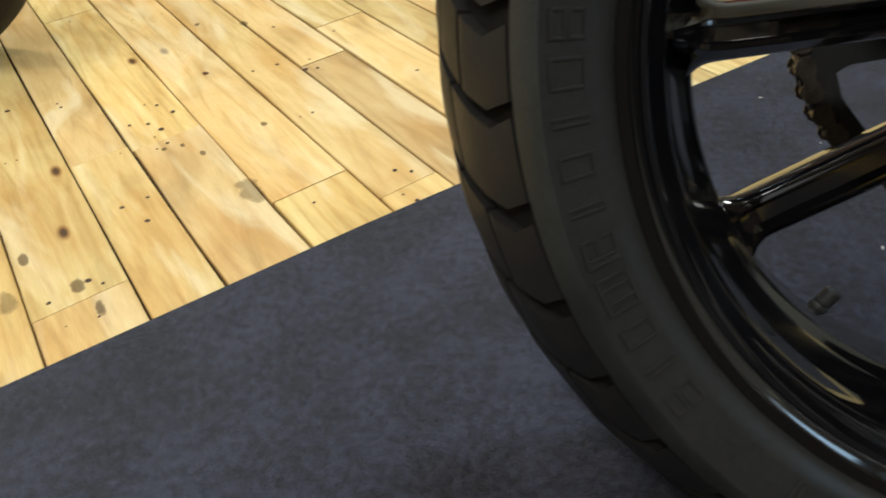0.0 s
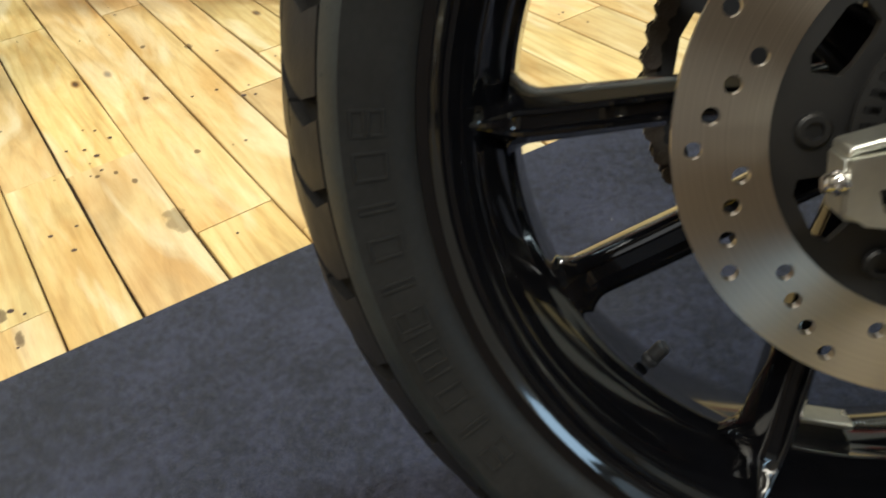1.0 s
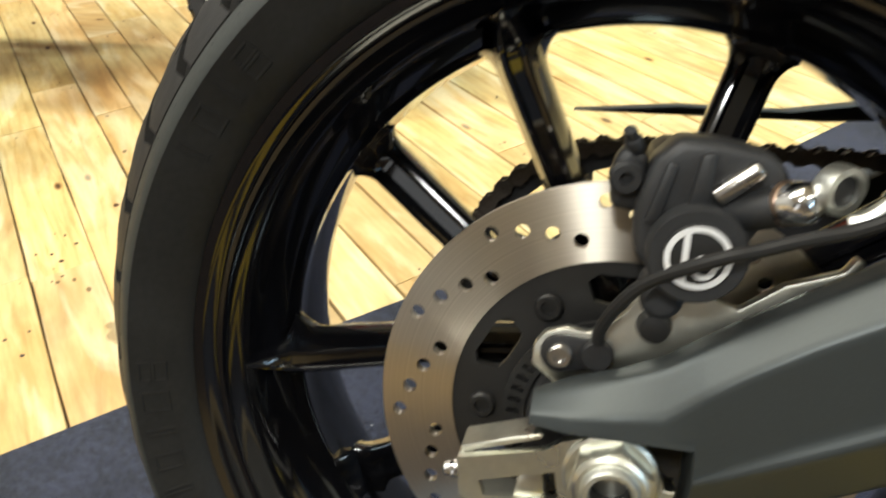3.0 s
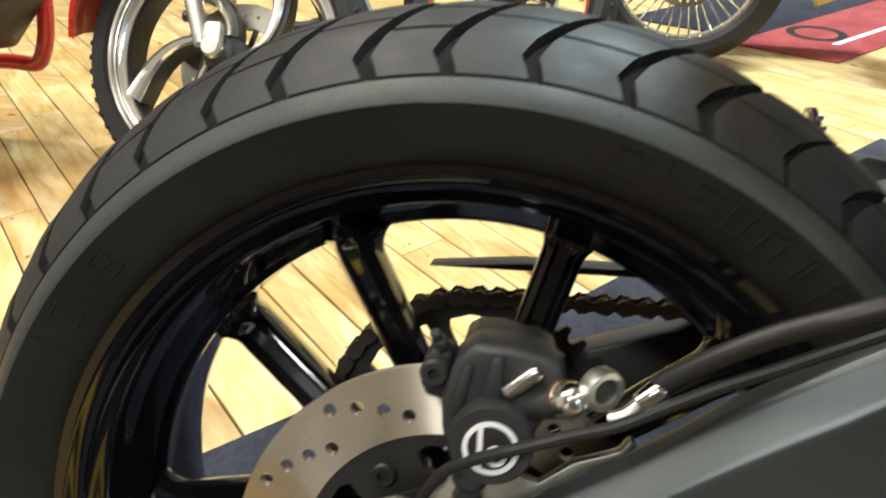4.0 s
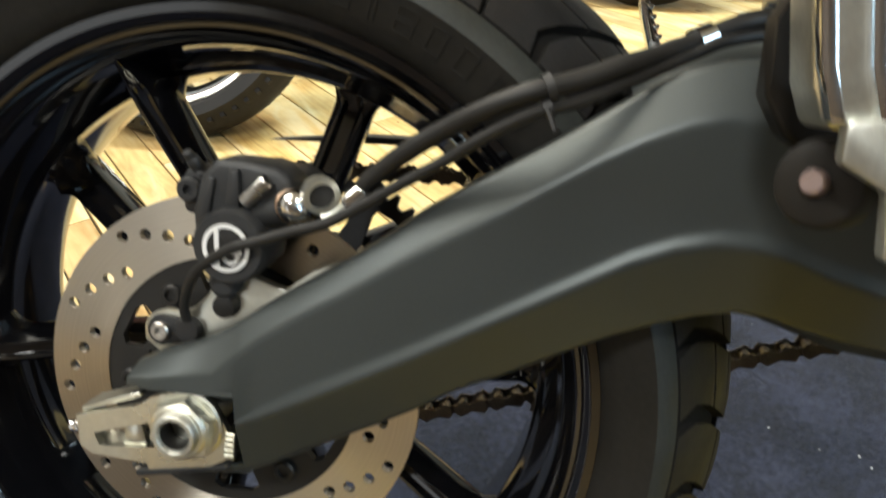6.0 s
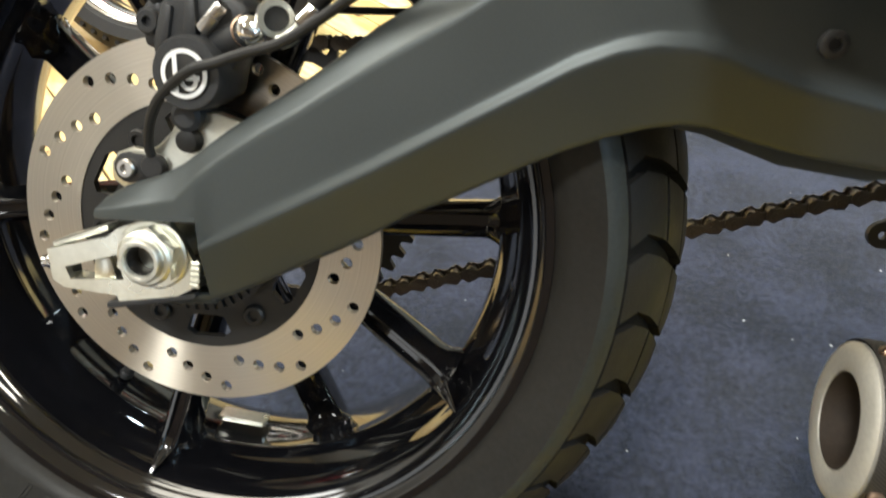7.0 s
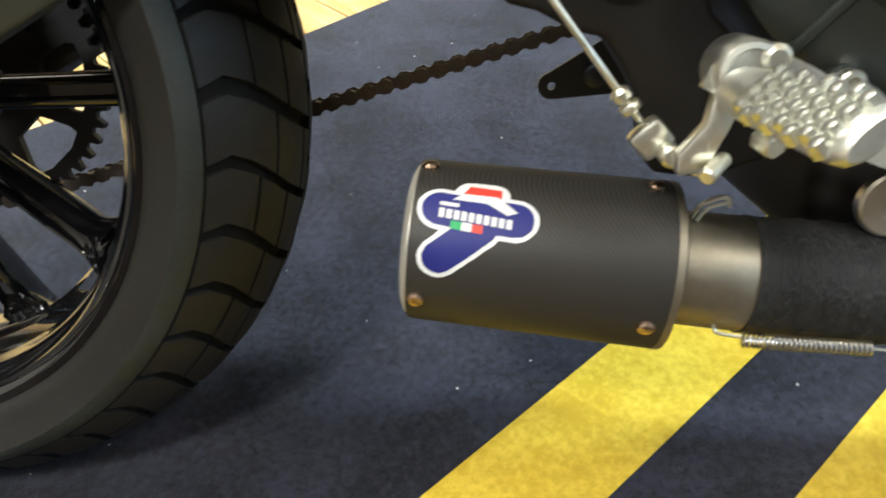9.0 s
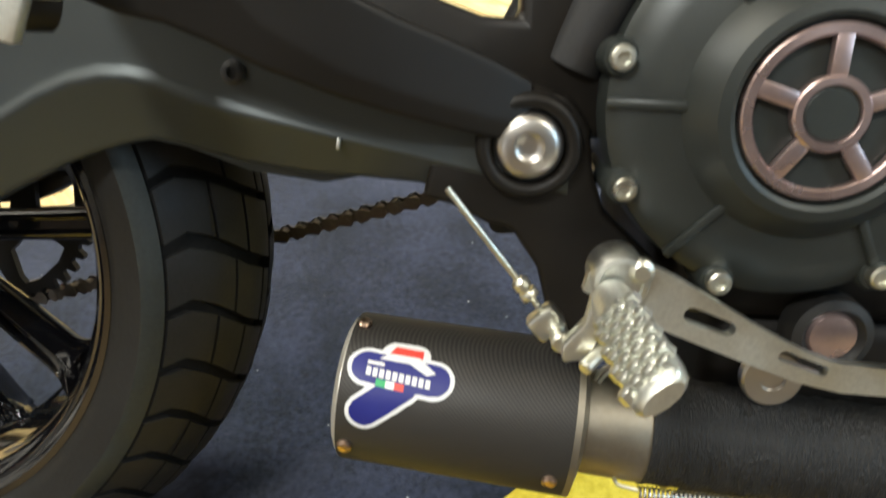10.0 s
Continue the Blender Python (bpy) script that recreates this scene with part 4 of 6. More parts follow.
secs = []
for x in XS:
    tail = x < 0.032
    zb = 0.0150 + (x + 0.038) * 0.08 if tail else at_x(x, BELLY)
    zl = zb + 0.003 if tail else at_x(x, LIP)
    zu, zt = at_x(x, CREASE), at_x(x, RIDGE)
    yo = float(np.interp(x, (-0.038, -0.02, 0.03, 0.3, 0.53), (-0.119, -0.125, -0.131, -0.1305, -0.128)))
    lip = float(np.interp(x, (0.03, 0.06, 0.33, 0.4), (0.0003, 0.0030, 0.0030, 0.0003)))
    deep = float(np.interp(x, (-0.038, 0.034, 0.06), (0.008, 0.012, 0.0175)))
    secs.append([(x, -0.101, zb), (x, yo + deep, zb), (x, yo - lip, zl), (x, yo, zl + 0.002 + 1.6 * lip), (x, yo + 0.001, zu), (x, yo + 0.0145, zt), (x, -0.101, zt)])


def creased(section, wide=0.0045, cut=0.0011):
    """A section with each corner cut by a narrow flat between two close support points."""
    out, k = [], len(section)
    ps = [Vector(p) for p in section]
    for i in range(k):
        p, a, b = ps[i], ps[i - 1], ps[(i + 1) % k]
        da, db = (a - p), (b - p)
        la, lb = da.length, db.length
        for d, l, w in ((da, la, wide), (da, la, cut), (db, lb, cut), (db, lb, wide)):
            out.append(p + d * (min(w, 0.4 * l * w / wide) / l))
    return out


arm_bm = loft([creased(s) for s in secs])
low = loft([[(x, -0.098, a), (x, -0.115, a), (x, -0.119, b), (x, -0.098, b)] for x, a, b in ((-0.034, -0.0375, -0.0335), (0.0, -0.0345, -0.029), (0.034, -0.031, -0.0235))], 0.0015, 2, 14)
swing = part("swingarm", joined(arm_bm, low), SATIN, bike, "satin grey cast alloy swingarm", 50)
bridge = loft([[(0.228, y, 0.204 - d), (0.246, y, 0.2175 - d), (0.274, y, 0.2275 - d), (0.314, y, 0.2285 - d), (0.350, y, 0.203 - d), (0.362, y, 0.10), (0.342, y, 0.10), (0.327, y, 0.155), (0.306, y, 0.180 - d), (0.273, y, 0.194 - d), (0.247, y, 0.196 - d)]
               for y, d in ((-0.116, 0.045), (-0.1, 0.030), (-0.08, 0.016), (-0.05, 0.004), (0.0, 0), (0.04, 0), (0.1, 0.004), (0.125, 0.016))], 0.004, 2, 25)
part("cross_bridge", bridge, SATIN, swing)
lsecs = [[(x, 0.112, b), (x, 0.15, b), (x, 0.158, (a + b) / 2), (x, 0.15, a), (x, 0.112, a)] for x, a, b in ((-0.03, 0.03, -0.02), (0.06, 0.07, -0.01), (0.15, 0.10, 0.04), (0.24, 0.16, 0.08), (0.3, 0.2, 0.09), (0.4, 0.17, 0.08), (0.53, 0.12, 0.06))]
part("far_beam", loft(lsecs, 0.004, 2, 20), BLACK, swing)
part("recess_bolt", joined(moved(lathe([(0.0065, 0.004), (0.0065, -0.0025), (0.005, -0.0035), (0.003, -0.0035), (0.0028, -0.001)], 20), Matrix.Translation((0.344, -0.131, 0.132)))), CALIPER, swing)
part("arm_mark", moved(box(0, 0, 0, 0.0022, 0.003, 0.0064, 0.0008), pose(0.401, -0.1305, 0.095, 0, 8, 0)), ALU, swing)

part("inner_flange", loft([[(x, -0.098, at_x(x, BELLY) - d), (x, -0.090, at_x(x, BELLY) - d), (x, -0.090, at_x(x, BELLY) + 0.01), (x, -0.098, at_x(x, BELLY) + 0.01)] for x, d in ((0.27, -0.002), (0.30, 0.005), (0.34, 0.0085), (0.385, 0.008), (0.405, 0.003), (0.42, -0.002))]), SATIN, swing)

# axle, nut and chain adjuster
adj = prism([(-0.0695, -0.0035), (-0.0300, 0.0072), (-0.0225, 0.0130), (0.0035, 0.0230), (0.0105, 0.0195), (0.0205, 0.0045), (0.0240, -0.0040), (0.0215, -0.0205), (0.0125, -0.0255), (-0.0060, -0.0322), (-0.0255, -0.0338), (-0.0268, -0.0290), (-0.0610, -0.0268), (-0.0680, -0.0225)],
            -0.1215, -0.1170, holes=[[(-0.0590, -0.0135), (-0.0245, -0.0030), (-0.0213, -0.0185), (-0.0560, -0.0212)]])
adjuster = part("chain_adjuster", adj, ZINC, swing, "zinc-plated chain adjuster plate")
yoke_bits = [prism(q, -0.117, -0.098, 0.0008, 1) for q in (
    [(-0.0690, -0.0038), (-0.0310, 0.0100), (-0.0310, 0.0132), (-0.0690, 0.0000)], [(-0.0670, -0.0265), (-0.0280, -0.0288), (-0.0280, -0.0258), (-0.0660, -0.0235)],
    [(-0.0700, -0.0040), (-0.0665, -0.0030), (-0.0640, -0.0262), (-0.0680, -0.0255)])]
part("yoke", joined(*yoke_bits), ZINC, adjuster)
part("slide_block", prism([(-0.0425, -0.0205), (-0.0405, -0.0080), (-0.0300, -0.0050), (-0.0275, -0.0190)], -0.1195, -0.1, 0.0012, 2), ZINC, adjuster)
part("adjuster_bolt", joined(moved(hexagon(0.0050, 0, 0.0055), along((-1, 0.0, -0.12), (-0.0675, -0.1170, -0.0120))), moved(lathe([(0.0036, 0), (0.0036, 0.0085), (0.0028, 0.0092)], 14), along((-1, 0, -0.12), (-0.0670, -0.1170, -0.0120)))),
     CHROME, adjuster)
part("end_flange", joined(*(box(0.0252 - 0.0004 * i, -0.116, -0.0045 - 0.0034 * i, 0.0062, 0.013, 0.0031, 0.0007, 1) for i in range(5))), ZINC, adjuster)
part("axle_washer", lathe([(0.0212, -0.1205), (0.0212, -0.1235), (0.0200, -0.1245), (0.012, -0.1245)], 32), ZINC, swing)
part("axle_nut", joined(prism(circle(0, 0, 0.0190, 6, 0.35), -0.1318, -0.1240, holes=[circle(0, 0, 0.0126, 24)]), revolve([(0.0172, -0.127), (0.0164, -0.1328), (0.0148, -0.1342), (0.0126, -0.1342), (0.0126, -0.127)], 32)), ZINC, swing, "zinc-plated hexagon axle nut")
part("axle", revolve([(0.0088, -0.02), (0.0088, -0.1372), (0.0098, -0.139), (0.0117, -0.139), (0.0129, -0.1372), (0.0129, -0.02)], 40), ALU, swing, "hollow steel axle end")
# black sleeve added in the hollow axle to stand in for its inner shade
part("bore_shade_sleeve", revolve([(0.0087, -0.1362), (0.0087, -0.09), (0.0082, -0.09), (0.0082, -0.1362)], 32), PLASTIC, swing)
part("lower_clip", prism([(-0.0345, -0.0375), (-0.0335, -0.0335), (0.0235, -0.0232), (0.0235, -0.0265), (-0.030, -0.0375)], -0.122, -0.1155, 0.0008, 1), CALIPER, swing)

# caliper and its bracket
CQ = Matrix.Translation((0.0046, 0, 0.0012))
cal = part("brake_caliper", moved(joined(
    prism([(-0.006, 0.098), (-0.007, 0.118), (-0.001, 0.138), (0.008, 0.1475), (0.024, 0.147), (0.042, 0.144), (0.0500, 0.139), (0.0530, 0.130), (0.047, 0.118), (0.0395, 0.104), (0.036, 0.088), (0.006, 0.084)], -0.104, -0.074, 0.005, 3),
    prism([(-0.0175, 0.114), (-0.0180, 0.134), (-0.0125, 0.1420), (-0.003, 0.139), (-0.003, 0.112)], -0.094, -0.074, 0.004, 3),
    prism([(-0.004, 0.118), (0.000, 0.137), (0.006, 0.1410), (0.020, 0.1415), (0.030, 0.1385), (0.038, 0.1385), (0.047, 0.1335), (0.052, 0.118)], -0.078, -0.036, 0.004, 2),
    prism([(0.013, 0.118), (0.0165, 0.142), (0.0225, 0.143), (0.0225, 0.118)], -0.1078, -0.1, 0.002, 2),
    prism([(-0.003, 0.112), (0.004, 0.138), (0.0085, 0.137), (0.003, 0.11)], -0.1065, -0.1, 0.0015, 2),
    moved(lathe([(0.0205, 0.02), (0.0205, -0.006), (0.0192, -0.0085), (0.0165, -0.0085)], 36), Matrix.Translation((0.019, -0.1075, 0.1016))),
    moved(lathe([(0.0075, 0.012), (0.0075, -0.003), (0.006, -0.005), (0.003, -0.005), (0.0028, -0.002)], 20), Matrix.Translation((-0.0115, -0.094, 0.128))),
    moved(lathe([(0.0088, -0.012), (0.0088, 0.010), (0.0078, 0.0115)], 20), along((0.86, -0.35, 0.30), (0.0385, -0.1, 0.1195))),
    moved(lathe([(0.0092, 0.02), (0.0092, -0.006), (0.0065, -0.008)], 20), Matrix.Translation((0.009, -0.094, 0.0765)))), CQ), CALIPER, bike, "dark grey cast brake caliper", 30)
part("pin_boot", moved(lathe([(0.0060, 0.022), (0.0080, 0.018), (0.0072, 0.014), (0.0084, 0.010), (0.0074, 0.006), (0.0080, 0.002), (0.0065, -0.004), (0.003, -0.005)], 22), Matrix.Translation((0.0125, -0.096, 0.0630))), PLASTIC, cal, "black rubber pin boot", 60)
BM = Matrix.Translation((0.0236, -0.1165, 0.1028)) @ Matrix.Diagonal((0.84, 1, 0.84, 1))
badge = part("badge", moved(lathe([(0.0168, 0.003), (0.0168, -0.0004), (0.016, -0.0008), (0.003, -0.0008)], 40), BM), PLASTIC, cal, "round black badge with white ring and bars")
part("badge_ring", moved(revolve([(0.0130, -0.0007), (0.0130, -0.0014), (0.0158, -0.0014), (0.0158, -0.0007)], 48), BM), WHITE, badge)
part("badge_bar", moved(prism([(-0.0075, -0.012), (-0.0045, -0.013), (-0.0045, 0.012), (-0.0075, 0.011)], -0.0014, -0.0007), BM), WHITE, badge)
part("badge_bar", moved(prism([(-0.0015, -0.004), (0.0105, -0.004), (0.0105, -0.001), (-0.0015, -0.001)], -0.0014, -0.0007), BM), WHITE, badge)
part("badge_arc", moved(revolve([(0.0035, -0.0007), (0.0035, -0.0014), (0.0062, -0.0014), (0.0062, -0.0007)], 28), BM @ Matrix.Translation((0.003, 0, -0.0045))), WHITE, badge)
part("bleed_screw", joined(moved(hexagon(0.0045, 0, 0.008), along((-0.35, -0.5, 0.8), (-0.0035, -0.09, 0.140))), moved(lathe([(0.003, 0), (0.003, 0.012), (0.0022, 0.013)], 12), along((-0.35, -0.5, 0.8), (-0.0035, -0.09, 0.140)))), CALIPER, cal)
part("pin", joined(moved(lathe([(0.0042, -0.004), (0.0042, 0.014), (0.0032, 0.0155)], 14), along((0.72, -0.15, 0.68), (0.0325, -0.1055, 0.1290)))), STEEL, cal)
part("banjo_bolt", moved(lathe([(0.0088, 0.006), (0.0088, -0.004), (0.0080, -0.0085), (0.005, -0.0108), (0.002, -0.0112)], 26), along((-0.62, 0.74, -0.26), (0.0575, -0.1075, 0.1262))), CHROME, cal, "domed chrome bolt", 50)
part("copper_washer", moved(revolve([(0.0072, -0.001), (0.0094, -0.001), (0.0094, 0.001), (0.0072, 0.001)], 26), along((-0.62, 0.74, -0.26), (0.0557, -0.1054, 0.1257))), BRONZE, cal)
part("banjo", joined(moved(revolve([(0.0068, -0.0042), (0.0098, -0.0042), (0.0102, 0), (0.0098, 0.0042), (0.0068, 0.0042)], 28), along((-0.5, 0.8, 0.1), (0.0725, -0.1080, 0.1335))),
                     tube([(0.0770, -0.1140, 0.1215), (0.0825, -0.1150, 0.1238), (0.0870, -0.1150, 0.1275), (0.0905, -0.1150, 0.1315)], 0.0040, 14)), ALU, cal, "silver hose end fitting", 50)
# black plug added to keep the ring's opening dark
part("banjo_dark_plug", moved(lathe([(0.0070, -0.002), (0.0070, 0.004)], 24), along((-0.5, 0.8, 0.1), (0.0725, -0.1080, 0.1335))), BLACK, cal)
part("ferrule", moved(lathe([(0.0048, 0), (0.0056, 0.001), (0.0056, 0.0120), (0.0050, 0.013)], 18), along((0.71, 0, 0.70), (0.0893, -0.115, 0.1303))), CHROME, cal)
part("bracket", prism([(-0.041, 0.036), (-0.0405, 0.046), (-0.036, 0.0525), (-0.026, 0.0562), (-0.0161, 0.0548), (-0.0087, 0.0586), (0.0, 0.067), (0.006, 0.078), (0.03, 0.08), (0.0473, 0.0745), (0.0641, 0.0877), (0.0859, 0.0960), (0.090, 0.103), (0.094, 0.100), (0.0905, 0.088), (0.06, 0.06), (0.02, 0.03), (-0.02, 0.02)], -0.0935, -0.0865, 0.0015, 2),
     ZINC, cal, "zinc-plated caliper bracket")
part("sensor", joined(moved(lathe([(0.0080, 0.010), (0.0080, -0.004), (0.0066, -0.006)], 20), Matrix.Translation((-0.011, -0.0935, 0.0458))), prism(blob([(-0.0277, 0.0441, 0.0095, 90, 270), (-0.012, 0.0455, 0.0070, -90, 90)], 8), -0.0968, -0.0935, 0.0012, 2)), BLACK, cal)
part("sensor_screw", joined(moved(lathe([(0.0058, 0.004), (0.0058, -0.0025), (0.0048, -0.0038), (0.003, -0.0038), (0.0027, -0.001)], 20), Matrix.Translation((-0.0277, -0.0968, 0.0441)))), STEEL, cal)
part("brake_hose", tube([(0.0975, -0.115, 0.1385), (0.10, -0.116, 0.1432), (0.12, -0.124, 0.1598), (0.14, -0.13, 0.1728), (0.16, -0.138, 0.1836), (0.18, -0.140, 0.192), (0.20, -0.134, 0.1977), (0.22, -0.124, 0.2054), (0.24, -0.108, 0.2121), (0.26, -0.096, 0.221), (0.28, -0.09, 0.229), (0.30, -0.076, 0.2314), (0.32, -0.06, 0.2306), (0.36, -0.05, 0.225), (0.42, -0.045, 0.2)], 0.0050, 14),
     PLASTIC, bike, "black rubber brake hose")
part("sensor_cable", tube([(-0.011, -0.098, 0.053), (-0.0105, -0.101, 0.062), (-0.003, -0.108, 0.078), (0.008, -0.114, 0.091), (0.03, -0.124, 0.105), (0.045, -0.123, 0.110), (0.06, -0.122, 0.1153), (0.08, -0.1205, 0.1215), (0.10, -0.1215, 0.133), (0.12, -0.125, 0.1455), (0.14, -0.131, 0.1578), (0.16, -0.138, 0.1714), (0.18, -0.141, 0.1825), (0.2, -0.136, 0.1885), (0.22, -0.126, 0.197), (0.25, -0.1065, 0.211), (0.27, -0.1, 0.2195), (0.30, -0.085, 0.224), (0.34, -0.07, 0.222)], 0.0030, 10),
     PLASTIC, bike, "thin black speed sensor cable")
part("hose_tie", joined(moved(revolve([(0.0052, -0.002), (0.0066, -0.002), (0.0066, 0.002), (0.0052, 0.002)], 18), along((0.8, 0.15, 0.35), (0.187, -0.1385, 0.1940))), moved(revolve([(0.0031, -0.002), (0.0046, -0.002), (0.0046, 0.002), (0.0031, 0.002)], 14), along((0.8, 0.1, 0.35), (0.187, -0.1395, 0.1850))),
                        tube([(0.187, -0.144, 0.1850), (0.191, -0.147, 0.1760)], 0.0014, 6)), BLACK, bike, "black plastic cable tie")
part("hose_clamp", moved(revolve([(0.0052, -0.005), (0.0068, -0.005), (0.0068, 0.005), (0.0052, 0.005)], 20), along((0.82, 0.5, 0.38), (0.2565, -0.0975, 0.2193))), CHROME, bike, "bright metal hose clamp")

# silencer
SA, SB = Vector((0.4010, -0.0972, -0.0722)), Vector((0.546, -0.1055, -0.0842))
AX = (SB - SA).normalized()
SIL = along(AX, SA)
LN = (SB - SA).length
sil = part("silencer", moved(revolve([(0.0460, 0.004), (0.0478, 0.0), (0.0485, 0.002), (0.0500, LN - 0.004), (0.0498, LN), (0.045, LN), (0.044, 0.006)], 64), SIL), CARBON, bike, "short carbon fibre silencer can")
part("end_cap", moved(revolve([(0.0460, 0.0012), (0.0460, -0.0010), (0.0442, -0.0025), (0.040, -0.0045), (0.0315, -0.0048), (0.0285, -0.0035), (0.0278, 0.001), (0.033, 0.0012)], 64), SIL), CAP, sil, "machined aluminium end cap")
part("bore", moved(revolve([(0.0277, -0.0030), (0.0268, 0.003), (0.0258, 0.05), (0.0268, 0.05), (0.0279, 0.003)], 48), SIL), BORE, sil)
part("baffle", moved(lathe([(0.0264, 0.045), (0.01, 0.046)], 32), SIL), BORE, sil)
part("front_ring", moved(revolve([(0.0502, LN - 0.002), (0.0502, LN + 0.002), (0.035, LN + 0.007), (0.033, LN + 0.001)], 64), SIL), TITAN, sil)
part("collar", moved(revolve([(0.0335, LN), (0.034, LN + 0.006), (0.0342, LN + 0.048), (0.0335, LN + 0.05), (0.03, LN + 0.05), (0.03, LN)], 48), SIL), TITAN, bike, "bare titanium exhaust collar")
screw = lathe([(0.0048, 0), (0.0048, 0.0018), (0.0035, 0.003), (0.002, 0.0032)], 16)
screw_mesh = mesh_of(screw, "screw", BRONZE)


def on_can(s, a, r=None):
    """A place on the can: distance from its tail, angle round it (0: out to the side, 90: up) and the way out."""
    side_v = Vector((0, -1, 0))
    side_v = (side_v - AX * side_v.dot(AX)).normalized()
    up_v = side_v.cross(AX) * -1
    if up_v.z < 0:
        up_v = -up_v
    out = side_v * math.cos(a) + up_v * math.sin(a)
    rr = float(np.interp(s, (0, LN), (0.0484, 0.0500)) if r is None else r)
    return SA + AX * s + out * rr, out


for s in (0.0062, LN - 0.012):
    for a in (-22, 80, 170, 255):
        p, out = on_can(s, radians(a))
        share("screw", screw_mesh, sil, along(out, p))


def decal(name, outline, lift, mat, parent, label=""):
    """A thin sticker bent round the can; outline in metres: along the can, and up round it."""
    bm = bmesh.new()
    pts = [Vector((u, v, 0)) for u, v in outline]
    tris = geometry.tessellate_polygon([pts])
    top = [bm.verts.new((u, v, 0)) for u, v in outline]
    for t in tris:
        bm.faces.new([top[i] for i in t])
    bmesh.ops.subdivide_edges(bm, edges=[e for e in bm.edges if e.calc_length() > 0.006], cuts=3, use_grid_fill=True)
    for v in bm.verts:
        u, w = v.co.x - 0.0055, v.co.y
        r = np.interp(u, (0, LN), (0.0484, 0.0500)) + lift
        v.co = on_can(u, w / 0.05 + 0.52, r)[0]
    return part(name, bm, mat, parent, label)


def lobes(shapes, centre, grow, k=72):
    """Outline of joined round-ended bars (x0, y0, x1, y1, r), seen from a centre inside them all."""
    cx, cy = centre
    out = []
    for i in range(k):
        a = 2 * math.pi * i / k
        dx, dy = math.cos(a), math.sin(a)
        far = 0.0
        for d in np.arange(0.0, 0.06, 0.0004):
            x, y = cx + dx * d, cy + dy * d
            for x0, y0, x1, y1, r in shapes:
                t = max(0, min(1, ((x - x0) * (x1 - x0) + (y - y0) * (y1 - y0)) / ((x1 - x0) ** 2 + (y1 - y0) ** 2)))
                if math.hypot(x - x0 - t * (x1 - x0), y - y0 - t * (y1 - y0)) < r + grow:
                    far = d
        out.append((cx + dx * far, cy + dy * far))
    return out


SHAPES = [(0.0205, 0.0115, 0.0625, 0.0085, 0.0100), (0.044, 0.002, 0.0225, -0.0165, 0.0092), (0.036, 0.0225, 0.05, 0.0225, 0.0056)]
sticker = decal("sticker", lobes(SHAPES, (0.041, 0.004), 0.0026), 0.0004, WHITE, sil, "white-edged blue sticker with red top and flag bar")
decal("blue_field", lobes(SHAPES[:2], (0.041, 0.004), 0), 0.0007, BLUE, sticker)
decal("red_top", [(0.0325, 0.0212), (0.0535, 0.0202), (0.0535, 0.0262), (0.0360, 0.0272)], 0.001, REDD, sticker)
decal("white_slash", [(0.027, 0.0172), (0.046, 0.0165), (0.0575, 0.0105), (0.063, 0.0125), (0.0515, 0.0212), (0.0330, 0.0215)], 0.0011, WHITE, sticker)
for i in range(10):
    decal("writing_bar", [(0.0205 + 0.0041 * i, 0.0062 - 0.00035 * i), (0.0235 + 0.0041 * i, 0.0059 - 0.00035 * i), (0.0235 + 0.0041 * i, 0.0112 - 0.00035 * i), (0.0205 + 0.0041 * i, 0.0115 - 0.00035 * i)], 0.0012, WHITE, sticker)
decal("writing_bar", [(0.0205, 0.0132), (0.031, 0.0126), (0.031, 0.0148), (0.0205, 0.0154)], 0.0012, WHITE, sticker)
decal("flag_green", [(0.0275, 0.0002), (0.0335, -0.0003), (0.0335, 0.0042), (0.0275, 0.0047)], 0.0012, GREEN, sticker)
decal("flag_white", [(0.0335, -0.0003), (0.039, -0.0007), (0.039, 0.0038), (0.0335, 0.0042)], 0.0012, WHITE, sticker)
decal("flag_red", [(0.039, -0.0007), (0.045, -0.0011), (0.045, 0.0034), (0.039, 0.0038)], 0.0012, REDD, sticker)

pipe_a, pipe_b = SA + AX * (LN + 0.046), Vector((0.84, -0.116, -0.1045))
turns = []
for i in range(49):
    t = i / 48
    turns.append(0.0342 + 0.0010 * (i % 3 == 0) + 0.0005 * math.sin(9 * t))
part("exhaust_pipe", tube([pipe_a + (pipe_b - pipe_a) * (i / 48) for i in range(49)], 0.0365, 40, False, radii=turns), WRAP, bike, "exhaust pipe wrapped in black heat tape")


def coil(a, b, r, wire, n, k=10, steps=16):
    a, b = Vector(a), Vector(b)
    d = (b - a).normalized()
    u = d.orthogonal().normalized()
    w = d.cross(u)
    pts = [a + (b - a) * (i / (n * steps)) + r * (math.cos(2 * math.pi * i / steps) * u + math.sin(2 * math.pi * i / steps) * w) for i in range(n * steps + 1)]
    return tube(pts, wire, k, False)


h0, h1, h2 = Vector((0.575, -0.1330, -0.1140)), Vector((0.587, -0.139, -0.1155)), Vector((0.659, -0.141, -0.1185))
spring = part("tension_spring", coil(h1, h2, 0.0042, 0.0007, 26, 6, 10), STEEL, bike, "small exhaust tension spring")
for bm in (tube([h0 + (h0 - h1) * 0.2 + Vector((0, 0, 0.006)), h0, h1 + Vector((0, 0, 0.002))], 0.0012, 8), tube([h2, h2 + (h2 - h1) * 0.2, h2 + (h2 - h1) * 0.3 + Vector((0, 0, 0.006))], 0.0012, 8)):
    part("hook", bm, ZINC, spring)
t0, _ = on_can(LN + 0.014, radians(80), 0.036)
